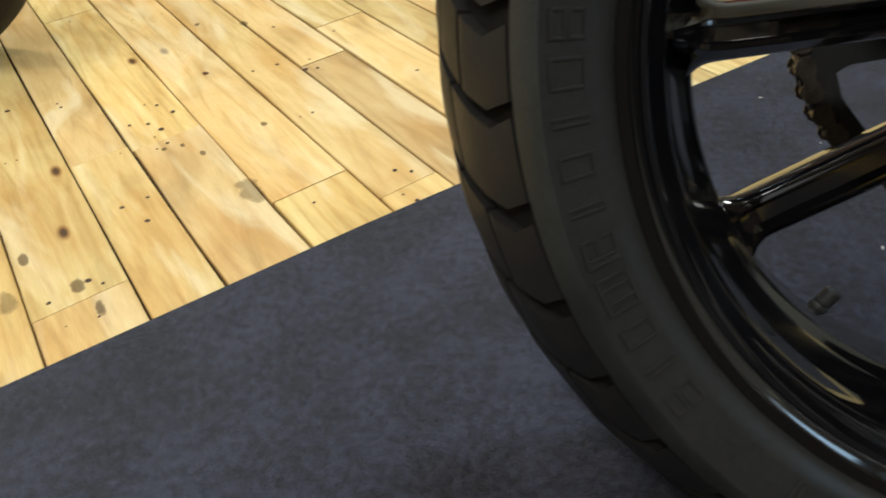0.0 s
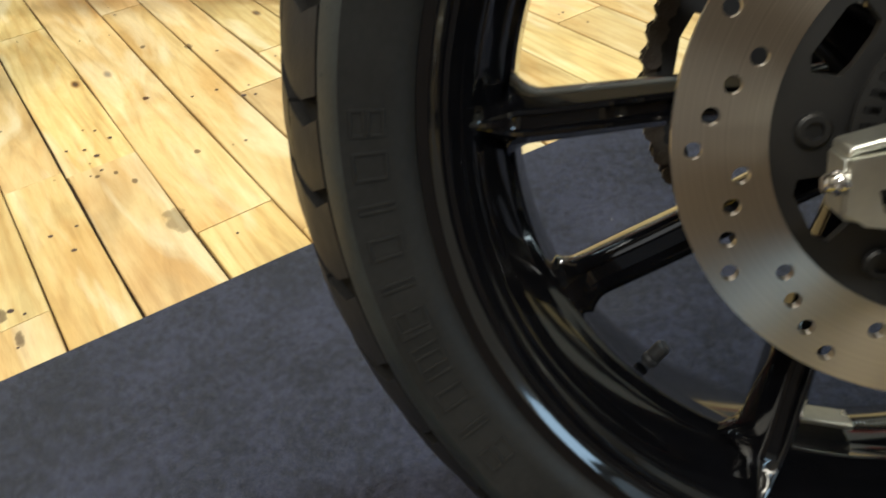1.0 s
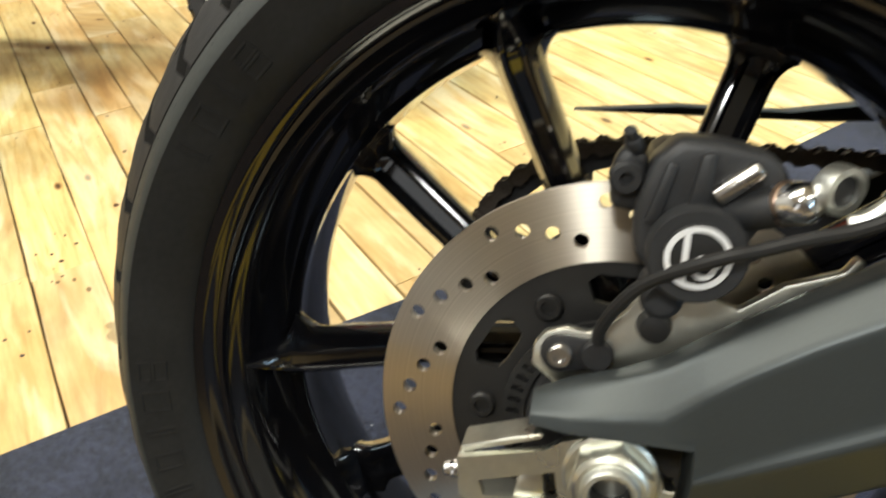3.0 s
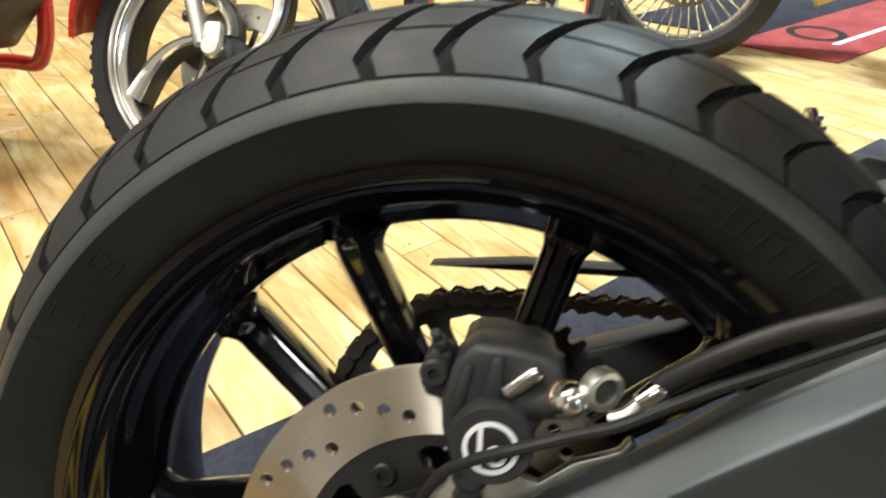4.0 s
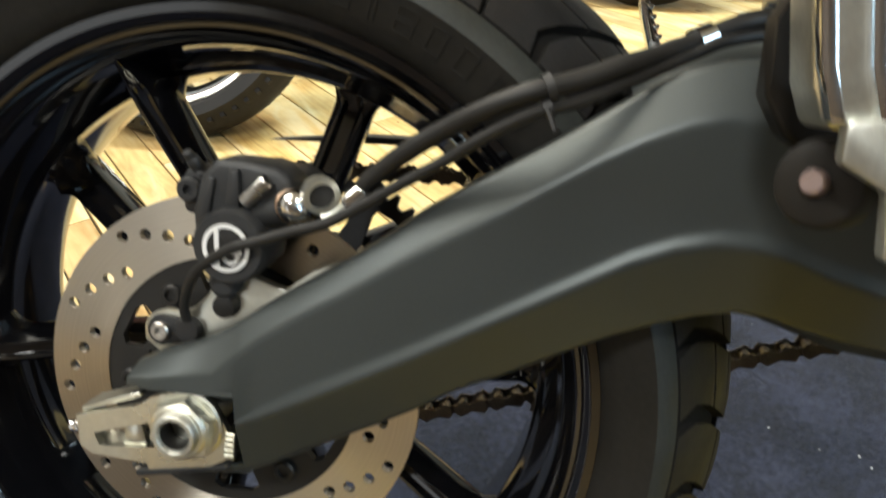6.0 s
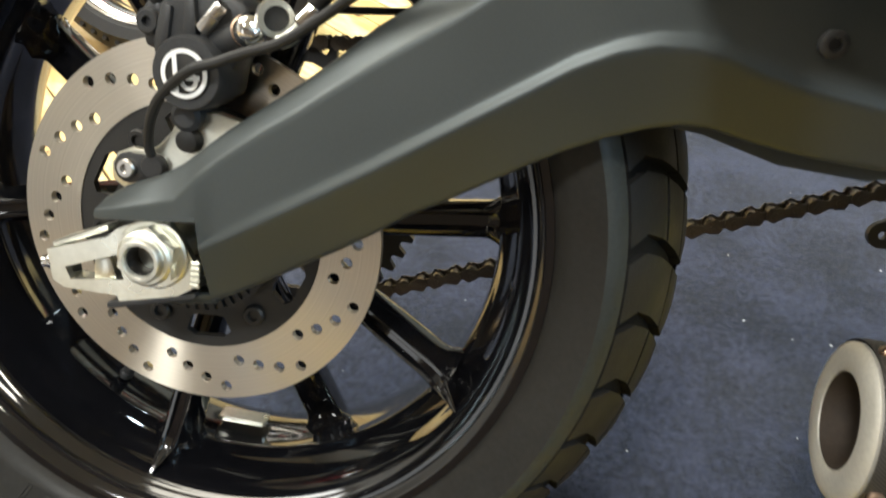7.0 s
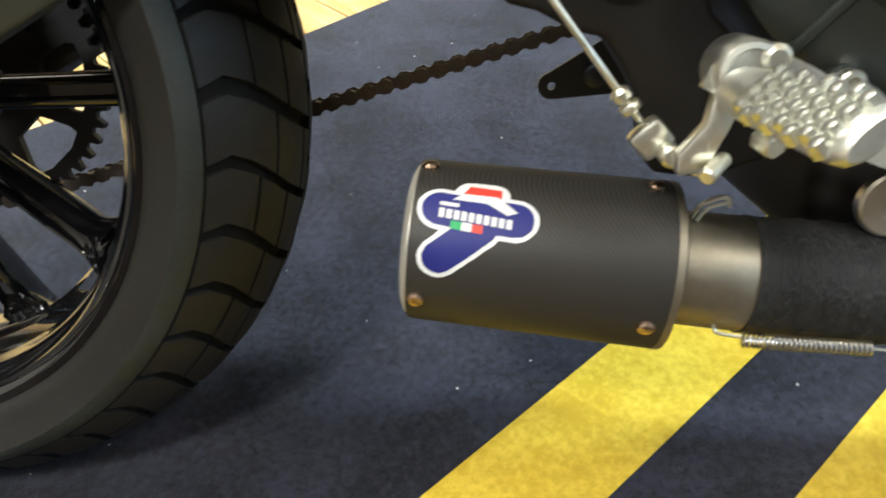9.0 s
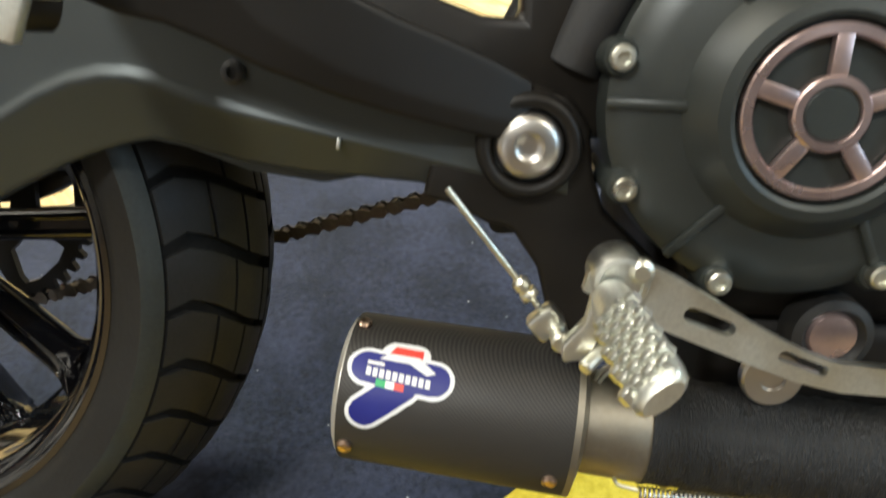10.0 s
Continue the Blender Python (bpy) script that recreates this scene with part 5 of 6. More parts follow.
part("top_hook", joined(tube([t0 + Vector((-0.004, 0, -0.002)), t0 + Vector((0.0, -0.003, 0.007)), t0 + Vector((0.012, -0.004, 0.012)), t0 + Vector((0.016, -0.002, 0.006))], 0.0015, 8), tube([t0 + Vector((-0.002, -0.004, -0.002)), t0 + Vector((0.003, -0.006, 0.006)), t0 + Vector((0.014, -0.007, 0.01))], 0.0012, 8)), ZINC, bike)

# frame plate, pivot, pedal, footrest
plate = part("frame_plate", prism([(0.452, 0.085), (0.474, 0.108), (0.486, 0.124), (0.507, 0.130), (0.528, 0.124), (0.54, 0.108), (0.543, 0.085), (0.552, 0.06), (0.585, 0.03), (0.6, -0.01), (0.56, -0.025), (0.530, -0.022), (0.525, -0.007), (0.521, 0.007), (0.516, 0.025), (0.500, 0.048), (0.485, 0.051), (0.465, 0.061), (0.448, 0.065)], -0.127, -0.100, 0.004, 3), FRAME, bike,
             "matt black footrest plate round the swingarm pivot")
PV = Matrix.Translation((0.5065, -0.127, 0.0976))
part("pivot_boss", moved(revolve([(0.0205, 0.004), (0.0205, -0.006), (0.0215, -0.0085), (0.0235, -0.0098), (0.026, -0.0098), (0.0282, -0.0085), (0.0292, -0.006), (0.030, 0.004)], 56), PV), FRAME, plate, "", 60)
part("pivot_nut", moved(lathe([(0.0195, 0.002), (0.0195, -0.004), (0.0185, -0.0075), (0.0165, -0.0105), (0.0135, -0.012), (0.0085, -0.0125), (0.0068, -0.0105), (0.003, -0.0102)], 44), PV), STEEL, plate,
     "bright domed swingarm pivot cap", 50)
outer = [(0.5359, 0.0315), (0.538, 0.0409), (0.5445, 0.0488), (0.554, 0.0532), (0.5657, 0.0480), (0.5833, 0.0400), (0.6077, 0.0265), (0.6296, 0.0140), (0.6516, 0.0030), (0.6701, -0.0030), (0.6956, -0.0045), (0.735, -0.006), (0.735, -0.0225), (0.6995, -0.0202), (0.6738, -0.0194), (0.6495, -0.0142), (0.6186, -0.0034), (0.594, 0.0057), (0.5787, 0.0114), (0.56, 0.020), (0.543, 0.028)]
s1 = blob([(0.5925, 0.0205, 0.0044, 60, 240), (0.6115, 0.0138, 0.0040, -120, 60)], 7)
s2 = blob([(0.6420, 0.0000, 0.003, 75, 250), (0.6630, -0.0072, 0.0028, -110, 75)], 7)
pedal = part("brake_pedal", prism(outer, -0.177, -0.170, holes=[s1, s2]), ALU, bike, "cast aluminium brake pedal with two slots")
part("pedal_boss", moved(lathe([(0.0148, 0.02), (0.0148, -0.004), (0.0135, -0.0065), (0.011, -0.007), (0.01, -0.0055), (0.004, -0.0055)], 32), Matrix.Translation((0.5535, -0.178, 0.0385))), ALU, pedal)
part("pedal_lug", prism([(0.543, 0.046), (0.556, 0.036), (0.549, 0.014), (0.54, -0.006), (0.528, -0.008), (0.527, 0.002), (0.538, 0.016)], -0.182, -0.172, 0.002, 2), ZINC, pedal)
part("link_rod", joined(tube([(0.4634, -0.150, 0.0762), (0.516, -0.150, 0.0112)], 0.0019, 12, False), moved(lathe([(0.0032, 0), (0.0052, 0.002), (0.0052, 0.006), (0.004, 0.007)], 12), along((0.63, 0.0, -0.77), (0.5035, -0.150, 0.0266))),
                        moved(hexagon(0.006, 0, 0.005), along((0.63, 0.0, -0.77), (0.509, -0.150, 0.0198)))), ZINC, pedal, "yellowish zinc brake link rod")
part("clevis", joined(moved(box(0, 0, 0, 0.016, 0.013, 0.018, 0.003), Matrix.Translation((0.5205, -0.155, 0.0040)) @ Matrix.Rotation(radians(48), 4, "Y")), moved(lathe([(0.0055, 0.016), (0.0055, -0.0065), (0.004, -0.008)], 18), Matrix.Translation((0.5277, -0.165, -0.0013))),
                      tube([(0.532, -0.172, -0.006), (0.542, -0.176, -0.009), (0.549, -0.175, -0.006)], 0.0012, 8)), ZINC, pedal)
for bm in (moved(hexagon(0.0058, 0, 0.012), along((0.3, -0.9, -0.2), (0.56, -0.186, 0.012))), moved(lathe([(0.004, 0), (0.004, 0.016), (0.003, 0.017)], 12), along((-0.6, -0.7, -0.3), (0.548, -0.18, 0.0))),
           moved(lathe([(0.0065, 0), (0.0065, 0.006), (0.004, 0.008)], 16), along((0, -1, 0), (0.563, -0.178, 0.045)))):
    part("pinch_bolt", bm, ZINC, pedal)
PEG0, PEG1 = Vector((0.5475, -0.188, 0.033)), Vector((0.549, -0.295, 0.0365))
pd = (PEG1 - PEG0).normalized()
pu = (Vector((-0.72, 0, 0.69)) - pd * pd.dot(Vector((-0.72, 0, 0.69)))).normalized()
pw = pd.cross(pu)
L = (PEG1 - PEG0).length
psec = []
for t, w, h in ((0.0, 0.009, 0.0085), (0.15, 0.0105, 0.0085), (0.27, 0.0110, 0.0065), (0.6, 0.0112, 0.006), (0.9, 0.0110, 0.006), (0.975, 0.0102, 0.0055), (1.0, 0.0082, 0.0038)):
    c = PEG0 + pd * L * t
    psec.append([c + pw * w * math.cos(a) * 1.12 + pu * h * math.sin(a) for a in np.linspace(0, 2 * math.pi, 14)[:-1]])
peg = part("footrest", loft(psec, 0.0), ALU, bike, "ridged cast aluminium footrest", 50)
tooth = mesh_of(moved(lathe([(0.0036, -0.003), (0.0031, 0.0022), (0.0018, 0.0028)], 6), along((0, 0, 1), (0, 0, 0))), "grip_tooth", ALU)
pm = Matrix((pw, pd, pu)).transposed().to_4x4()
for i in range(8):
    for j in range(4):
        w = (j - 1.5) * 0.0061 + (0.0010 if i % 2 else -0.0010)
        share("grip_tooth", tooth, peg, Matrix.Translation(PEG0 + pd * (L * (0.29 + 0.089 * i)) + pw * w + pu * (0.0062 - 14 * w * w)) @ pm)
part("rest_bolt", moved(joined(lathe([(0.0185, 0.003), (0.0185, -0.003), (0.017, -0.0045), (0.008, -0.0045), (0.0075, -0.002), (0.003, -0.002)], 36)), Matrix.Translation((0.6625, -0.12, -0.04))), STEEL, bike, "large flat grey bolt head")
part("stand_lug", prism(blob([(0.5003, -0.0166, 0.0115, 100, 280), (0.571, -0.009, 0.012, -80, 20), (0.561, 0.021, 0.012, 20, 110)], 8), 0.126, 0.132, holes=[circle(0.5003, -0.0166, 0.0035, 14)]), BLACK, bike, "black side stand lug")
part("stand_pivot", moved(lathe([(0.009, 0.0), (0.009, 0.012), (0.006, 0.014)], 18), along((0, -1, 0), (0.536, 0.126, -0.007))), CALIPER, bike)

# engine
eng = part("engine", joined(box(0.765, 0.0, 0.13, 0.36, 0.24, 0.28, 0.03, 3), box(0.69, 0.02, 0.02, 0.14, 0.2, 0.08, 0.02, 3), box(0.74, 0.0, -0.045, 0.22, 0.2, 0.08, 0.02, 3)), FRAME, bike, "black engine crankcase")
EC = Matrix.Translation((0.647, -0.0905, 0.1234))
cover = part("clutch_cover", moved(lathe([(0.104, 0.02), (0.104, -0.03), (0.102, -0.049), (0.096, -0.054), (0.082, -0.058), (0.066, -0.062), (0.06, -0.071), (0.053, -0.078), (0.0475, -0.0795), (0.045, -0.078), (0.044, -0.072), (0.01, -0.072)], 72), EC), COVER, eng, "satin dark grey clutch cover", 25)
for k, a in enumerate((180, 232, 128, 300, 20)):
    part("rib", moved(box(0, 0, 0, 0.042, 0.006, 0.0055, 0.0018), EC @ Matrix.Rotation(-radians(a), 4, "Y") @ pose(0.0825, -0.0575, 0, 0, 0, 14)), COVER, cover)
for a in (206, 166.8, 130, 250, 300, 345, 30, 80):
    at = EC @ Matrix.Translation((0.100 * math.cos(radians(a)), 0, 0.100 * math.sin(radians(a))))
    part("bolt_boss", moved(lathe([(0.0105, 0.01), (0.0105, -0.052), (0.009, -0.055)], 24), at), COVER, cover)
    part("cover_bolt", moved(lathe([(0.0066, -0.05), (0.0066, -0.0615), (0.0055, -0.063), (0.0035, -0.0632), (0.003, -0.06)], 20), at), ZINC, cover, "bright cover bolt")
part("cover_emblem", moved(revolve([(0.0425, -0.073), (0.0425, -0.0775), (0.0415, -0.0785), (0.0375, -0.0785), (0.0365, -0.0775), (0.0365, -0.073)], 60), EC), PINK, cover, "five-spoked machined metal insert")
part("inner_ring", moved(revolve([(0.0185, -0.073), (0.0185, -0.0785), (0.0175, -0.0795), (0.0142, -0.0795), (0.0135, -0.0785), (0.0135, -0.073)], 44), EC), PINK, cover)
for k in range(5):
    part("insert_spoke", moved(box(0.0275, -0.0755, 0, 0.021, 0.0055, 0.0085, 0.001), EC @ Matrix.Rotation(-radians(90 + 72 * k), 4, "Y")), PINK, cover)
part("emblem_centre", moved(lathe([(0.0133, -0.07), (0.0133, -0.0775), (0.012, -0.0785), (0.004, -0.0785)], 32), EC), COVER, cover)
part("rubber_bush", joined(moved(revolve([(0.014, 0.004), (0.014, -0.012), (0.018, -0.016), (0.023, -0.014), (0.024, 0.004)], 40), Matrix.Translation((0.687, -0.12, -0.0064)))), PLASTIC, eng)
part("bush_core", moved(lathe([(0.0148, 0.002), (0.0148, -0.012), (0.013, -0.0145), (0.006, -0.0155)], 32), Matrix.Translation((0.687, -0.12, -0.0064))), PINK, eng)
part("frame_tube", joined(tube([(0.53, -0.11, 0.14), (0.56, -0.12, 0.22), (0.59, -0.12, 0.34)], 0.017, 16), tube([(0.50, 0.11, 0.14), (0.535, 0.12, 0.22), (0.57, 0.12, 0.34)], 0.017, 16), tube([(0.42, -0.10, 0.40), (0.5, -0.11, 0.33), (0.57, -0.12, 0.3)], 0.014, 16)), BLACK, bike, "black steel frame tubes")

# rear shock on the far side
A, B = Vector((0.345, 0.145, 0.214)), Vector((0.481, 0.145, 0.332))
shock = part("shock_spring", coil(A + (B - A) * 0.05, B, 0.036, 0.0064, 6, 12, 20), SPRING, bike, "silver coil shock spring")
part("shock_body", tube([A - (B - A) * 0.15, B], 0.014, 20, False), PLASTIC, shock)
part("spring_seat", moved(lathe([(0.02, -0.012), (0.02, 0.0), (0.03, 0.002), (0.03, 0.008), (0.02, 0.009)], 28), along(B - A, A)), ALU, shock)
part("shock_mount", joined(moved(box(0, 0, 0, 0.035, 0.03, 0.03, 0.005), Matrix.Translation(A - (B - A) * 0.22))), BLACK, shock)

# passenger footrests, folded up
left = part("passenger_footrest", joined(loft([[(x, 0.212, z), (x, 0.229, z), (x + w, 0.229, z), (x + w, 0.212, z)] for x, w, z in ((0.270, 0.014, 0.222), (0.266, 0.012, 0.237), (0.260, 0.0105, 0.257), (0.258, 0.009, 0.268), (0.2585, 0.005, 0.273))], 0.002)), CHROME, bike, "folded ridged aluminium passenger footrest")
for i in range(5):
    part("grip_ridge", box(0.2800 - 0.0032 * i, 0.220, 0.230 + 0.0085 * i, 0.006, 0.019, 0.0045, 0.001), CHROME, left)
part("rest_hanger", prism([(0.265, 0.213), (0.271, 0.229), (0.289, 0.237), (0.314, 0.233), (0.349, 0.209), (0.409, 0.191), (0.409, 0.171), (0.329, 0.181), (0.279, 0.196)], 0.165, 0.225, 0.004), BLACK, bike)
right = part("passenger_footrest", joined(loft([[(x, -0.238, z), (x, -0.212, z), (x + w, -0.212, z), (x + w, -0.238, z)] for x, w, z in ((0.268, 0.03, 0.187), (0.263, 0.032, 0.2), (0.258, 0.031, 0.235), (0.252, 0.029, 0.262), (0.2535, 0.024, 0.272), (0.258, 0.014, 0.277))], 0.004, 3)), ALU, bike, "folded ridged aluminium passenger footrest")
for dx in (0.0, 0.0135, 0.027):
    part("grip_ridge", loft([[(x + dx - 0.002, -0.2425, z), (x + dx - 0.002, -0.236, z), (x + dx + 0.003, -0.236, z), (x + dx + 0.003, -0.2425, z)] for x, z in ((0.2695, 0.189), (0.2645, 0.205), (0.2595, 0.235), (0.2545, 0.262))], 0.0015), CHROME, right)
part("hinge", joined(prism([(0.272, 0.19), (0.300, 0.193), (0.303, 0.165), (0.296, 0.148), (0.288, 0.15), (0.286, 0.17), (0.272, 0.178)], -0.243, -0.236, 0.0015, 2), prism([(0.28, 0.19), (0.306, 0.192), (0.31, 0.17), (0.30, 0.165)], -0.236, -0.214, 0.002, 2)), ALU, right)
bush_m = along((-0.62, -0.76, 0.12), (0.281, -0.21, 0.168))
part("bush", moved(lathe([(0.0145, -0.012), (0.0155, -0.004), (0.0155, 0.004), (0.014, 0.0075), (0.010, 0.0085), (0.005, 0.0085)], 36), bush_m), FRAME, right)
part("bush_bolt", moved(lathe([(0.0046, 0.007), (0.0046, 0.0115), (0.0036, 0.013), (0.002, 0.013)], 20), bush_m), PINK, right)
hsec = []
for x, lo, hi in ((0.262, 0.195, 0.222), (0.270, 0.182, 0.238), (0.285, 0.172, 0.262), (0.311, 0.161, 0.31), (0.331, 0.157, 0.33), (0.35, 0.149, 0.29), (0.374, 0.137, 0.222), (0.408, 0.124, 0.176), (0.436, 0.115, 0.163), (0.462, 0.108, 0.153), (0.485, 0.102, 0.143), (0.506, 0.1, 0.132)):
    y = float(np.interp(x, (0.26, 0.33, 0.4, 0.47, 0.51), (-0.2, -0.188, -0.172, -0.148, -0.132)))
    hsec.append([(x, y + 0.018, lo), (x, y + 0.003, lo), (x, y, lo + 0.25 * (hi - lo)), (x, y + 0.003, hi), (x, y + 0.018, hi)])
part("hanger", loft([creased(q, 0.004, 0.001) for q in hsec]), FRAME, right, "satin black footrest hanger running to the pivot", 50)

# tail above the wheel, with the number plate under it
part("tail_guard", loft([[(x, -w, z0), (x, -w * 0.6, z0 - 0.001), (x, w * 0.6, z0 - 0.001), (x, w, z0), (x, w, z1), (x, -w, z1)] for x, w, z0, z1 in
                         ((0.206, 0.058, 0.374, 0.49), (0.22, 0.06, 0.367, 0.49), (0.249, 0.06, 0.354, 0.5), (0.274, 0.06, 0.338, 0.5), (0.30, 0.06, 0.3245, 0.5), (0.335, 0.06, 0.304, 0.5), (0.379, 0.06, 0.2755, 0.5), (0.46, 0.055, 0.25, 0.5))], 0.008, 3, 25), TAIL, bike, "dark plastic rear mudguard")
np_ = part("number_plate", moved(box(0, 0, 0, 0.003, 0.12, 0.124, 0.0014), Matrix.Translation((0.176, -0.010, 0.386)) @ Matrix.Rotation(radians(-20), 4, "Y")), YELLOW, bike, "small yellow number plate")
for dy, dz in ((0.002, -0.02), (0.014, -0.02)):
    part("writing_bar", moved(box(-0.0018, dy, dz, 0.0006, 0.0045, 0.056, 0.0001), Matrix.Translation((0.176, -0.010, 0.386)) @ Matrix.Rotation(radians(-20), 4, "Y")), PLASTIC, np_)

# seat and tank lie out of view, added to shade the parts below
part("seat", loft([[(x, -w, z), (x, -w * 0.7, z + h), (x, w * 0.7, z + h), (x, w, z), (x, w * 0.8, z - 0.02), (x, -w * 0.8, z - 0.02)] for x, w, z, h in
                   ((0.2, 0.08, 0.54, 0.03), (0.26, 0.11, 0.53, 0.06), (0.45, 0.13, 0.52, 0.07), (0.65, 0.13, 0.5, 0.07), (0.8, 0.1, 0.5, 0.08))], 0.012, 3), PLASTIC, bike, "unseen long black padded seat that shades the swingarm")
part("fuel_tank", loft([[(x, -w, z), (x, -w * 0.8, z + h), (x, w * 0.8, z + h), (x, w, z), (x, w * 0.5, z - 0.06), (x, -w * 0.5, z - 0.06)] for x, w, z, h in
                        ((0.78, 0.1, 0.53, 0.06), (0.86, 0.14, 0.52, 0.14), (1.05, 0.15, 0.53, 0.17), (1.2, 0.1, 0.58, 0.1))], 0.02, 3), GLOSS, bike, "unseen black fuel tank that shades the engine")
part("frame_casting", prism([(0.38, 0.1), (0.38, 0.2), (0.43, 0.185), (0.455, 0.173), (0.478, 0.165), (0.5, 0.164), (0.5, 0.24), (0.57, 0.26), (0.57, 0.1)], -0.118, -0.03, 0.006, 2), FRAME, bike, "satin black frame casting over the pivot")


# ---- other motorcycles standing on the boards ----
def tyre_ring(rl, half, crown_r):
    return revolve([(rl - 0.002, half - 0.004), (rl + 0.012, half + 0.008), (rl + 0.035, half + 0.010), (crown_r - 0.022, half * 0.85), (crown_r - 0.006, half * 0.45), (crown_r, 0),
                    (crown_r - 0.006, -half * 0.45), (crown_r - 0.022, -half * 0.85), (rl + 0.035, -half - 0.010), (rl + 0.012, -half - 0.008), (rl - 0.002, -half + 0.004), (rl - 0.008, 0)], 96)


def sipes(name, tyre_ob, crown_r, half, count):
    """Small blocks round the tread's shoulders."""
    b = mesh_of(prism([(crown_r - 0.03, -0.006), (crown_r - 0.0125, -0.005), (crown_r - 0.0125, 0.005), (crown_r - 0.03, 0.006)], half * 0.5, half * 0.8, 0.001, 1), name, RUBBER)
    for i in range(count):
        share(name, b, tyre_ob, Matrix.Rotation(2 * math.pi * i / count, 4, "Y"))
        share(name, b, tyre_ob, Matrix.Rotation(2 * math.pi * (i + 0.5) / count, 4, "Y") @ Matrix.Rotation(math.pi, 4, "X"))


def drilled(r0, r1, y, parent, mat, holes_n=24):
    hs = [circle((r0 + r1) / 2 * math.cos(2 * math.pi * k / holes_n), (r0 + r1) / 2 * math.sin(2 * math.pi * k / holes_n), 0.004, 8) for k in range(holes_n)]
    d = part("front_disc", prism(circle(0, 0, r1, 64), y - 0.0025, y + 0.0025, holes=[circle(0, 0, r0, 48)] + hs), mat, parent, "drilled steel front disc")
    arm_mesh = mesh_of(box((r0 + 0.04) / 2, y, 0, r0 - 0.035, 0.004, 0.012, 0.001), "disc_arm", CALIPER)
    for k in range(5):
        share("disc_arm", arm_mesh, d, Matrix.Rotation(2 * math.pi * k / 5, 4, "Y"))
    return d


def fork(parent, y, top, mat, lower, r=0.019, turn=Matrix.Identity(4), back=0.0):
    a, b = Vector((-back, y, back)), Vector(top) - Vector((back, 0, 0))
    f = part("fork_leg", tube([a + (b - a) * t for t in (-0.04, 0.1, 0.22, 0.24)], r, 20, False, radii=[r * 0.7, r * 0.85, r * 0.9, r * 0.8]), lower, parent, "fork leg")
    f.matrix_basis = turn
    part("fork_tube", tube([a + (b - a) * 0.22, b], r * 0.95, 18, False), mat, f)
    part("axle_clamp", joined(moved(lathe([(0.016, -0.02), (0.016, 0.02)], 20), Matrix.Translation((0, y, 0))), box(0, y, 0.025, 0.034, 0.026, 0.05, 0.008)), lower, f)


# red motorcycle with a polished cast front wheel; its wheel centre is the origin, its body lies along -x
red = thing("motorcycle", pose(-0.593, 1.050, 0.250, -10, 0, 0), "red motorcycle with polished curved-spoke cast front wheel", "motorcycle", "motorcycles in the background")
TILT = Matrix.Rotation(radians(-23), 4, "X")
t = part("tyre", tyre_ring(0.234, 0.05, 0.298), RUBBER, red, "black front tyre")
t.matrix_basis = TILT
sipes("tread_block", t, 0.297, 0.055, 60)
r = part("rim", revolve(ring_profile(0.238, 0.052, 0.03), 96), POLISH, red, "polished alloy rim")
r.matrix_basis = TILT
part("rim_inner", revolve([(0.2035, -0.03), (0.2025, 0), (0.2035, 0.03), (0.2045, 0)], 96), BLACK, r)
for k in range(5):
    line = [((0.04 + 0.168 * q) * math.cos(radians(62 + 72 * k - 62 * (1 - q) ** 1.25)), (0.04 + 0.168 * q) * math.sin(radians(62 + 72 * k - 62 * (1 - q) ** 1.25)), q) for q in np.linspace(0, 1, 11)]
    face, web = [], []
    for i, (x, z, q) in enumerate(line):
        (xa, za, _), (xb, zb, _) = line[max(i - 1, 0)], line[min(i + 1, 10)]
        n = Vector((-(zb - za), 0, xb - xa)).normalized()
        w, p = 0.0045 + 0.0125 * q ** 1.3, Vector((x, -0.046 + 0.008 * q, z))
        face.append([p + n * w, p + n * w * 0.6 + Vector((0, -0.004, 0)), p - n * w * 0.6 + Vector((0, -0.004, 0)), p - n * w, p - n * w + Vector((0, 0.005, 0)), p + n * w + Vector((0, 0.005, 0))])
        web.append([p + n * (w + 0.001) + Vector((0, 0.005, 0)), p - n * (w + 0.009) + Vector((0, 0.010, 0)), p - n * (w + 0.009) + Vector((0, 0.050, 0)), p + n * w + Vector((0, 0.055, 0))])
    sp = part("spoke", loft(face), POLISH, r, "curved polished spoke face")
    part("spoke_web", loft(web), BLACK, sp)
part("hub", joined(lathe([(0.02, -0.075), (0.03, -0.07), (0.034, -0.05), (0.045, -0.03), (0.045, 0.05), (0.03, 0.06)], 32)), BLACK, r)
part("hub_cap", lathe([(0.012, -0.095), (0.02, -0.09), (0.02, -0.075)], 24), CHROME, r)
drilled(0.085, 0.135, 0.05, red, STEEL).matrix_basis = TILT
fork(red, -0.088, (-0.16, -0.088, 0.62), BLACK, ALU, 0.021, turn=TILT, back=0.03)
fork(red, 0.088, (-0.16, 0.088, 0.62), BLACK, ALU, 0.021, turn=TILT, back=0.03)
part("down_tube", moved(joined(tube([(-0.10, 0.02, 0.55), (-0.115, 0.05, 0.2), (-0.13, 0.06, -0.12)], 0.02, 14), tube([(0.0, 0.04, 0.5), (0.02, 0.05, 0.24), (-0.02, 0.06, 0.15)], 0.022, 14)), Matrix.Translation((0.0, 0.22, 0))), RED, red, "red painted frame tubes behind the wheel")
part("front_caliper", joined(prism([(-0.14, 0.0), (-0.1, 0.05), (-0.07, 0.04), (-0.09, -0.03)], 0.03, 0.085, 0.006), moved(lathe([(0.02, 0.0), (0.02, 0.02)], 20), Matrix.Translation((-0.1, 0.085, 0.015)))), CALIPER, red)
fsec = []
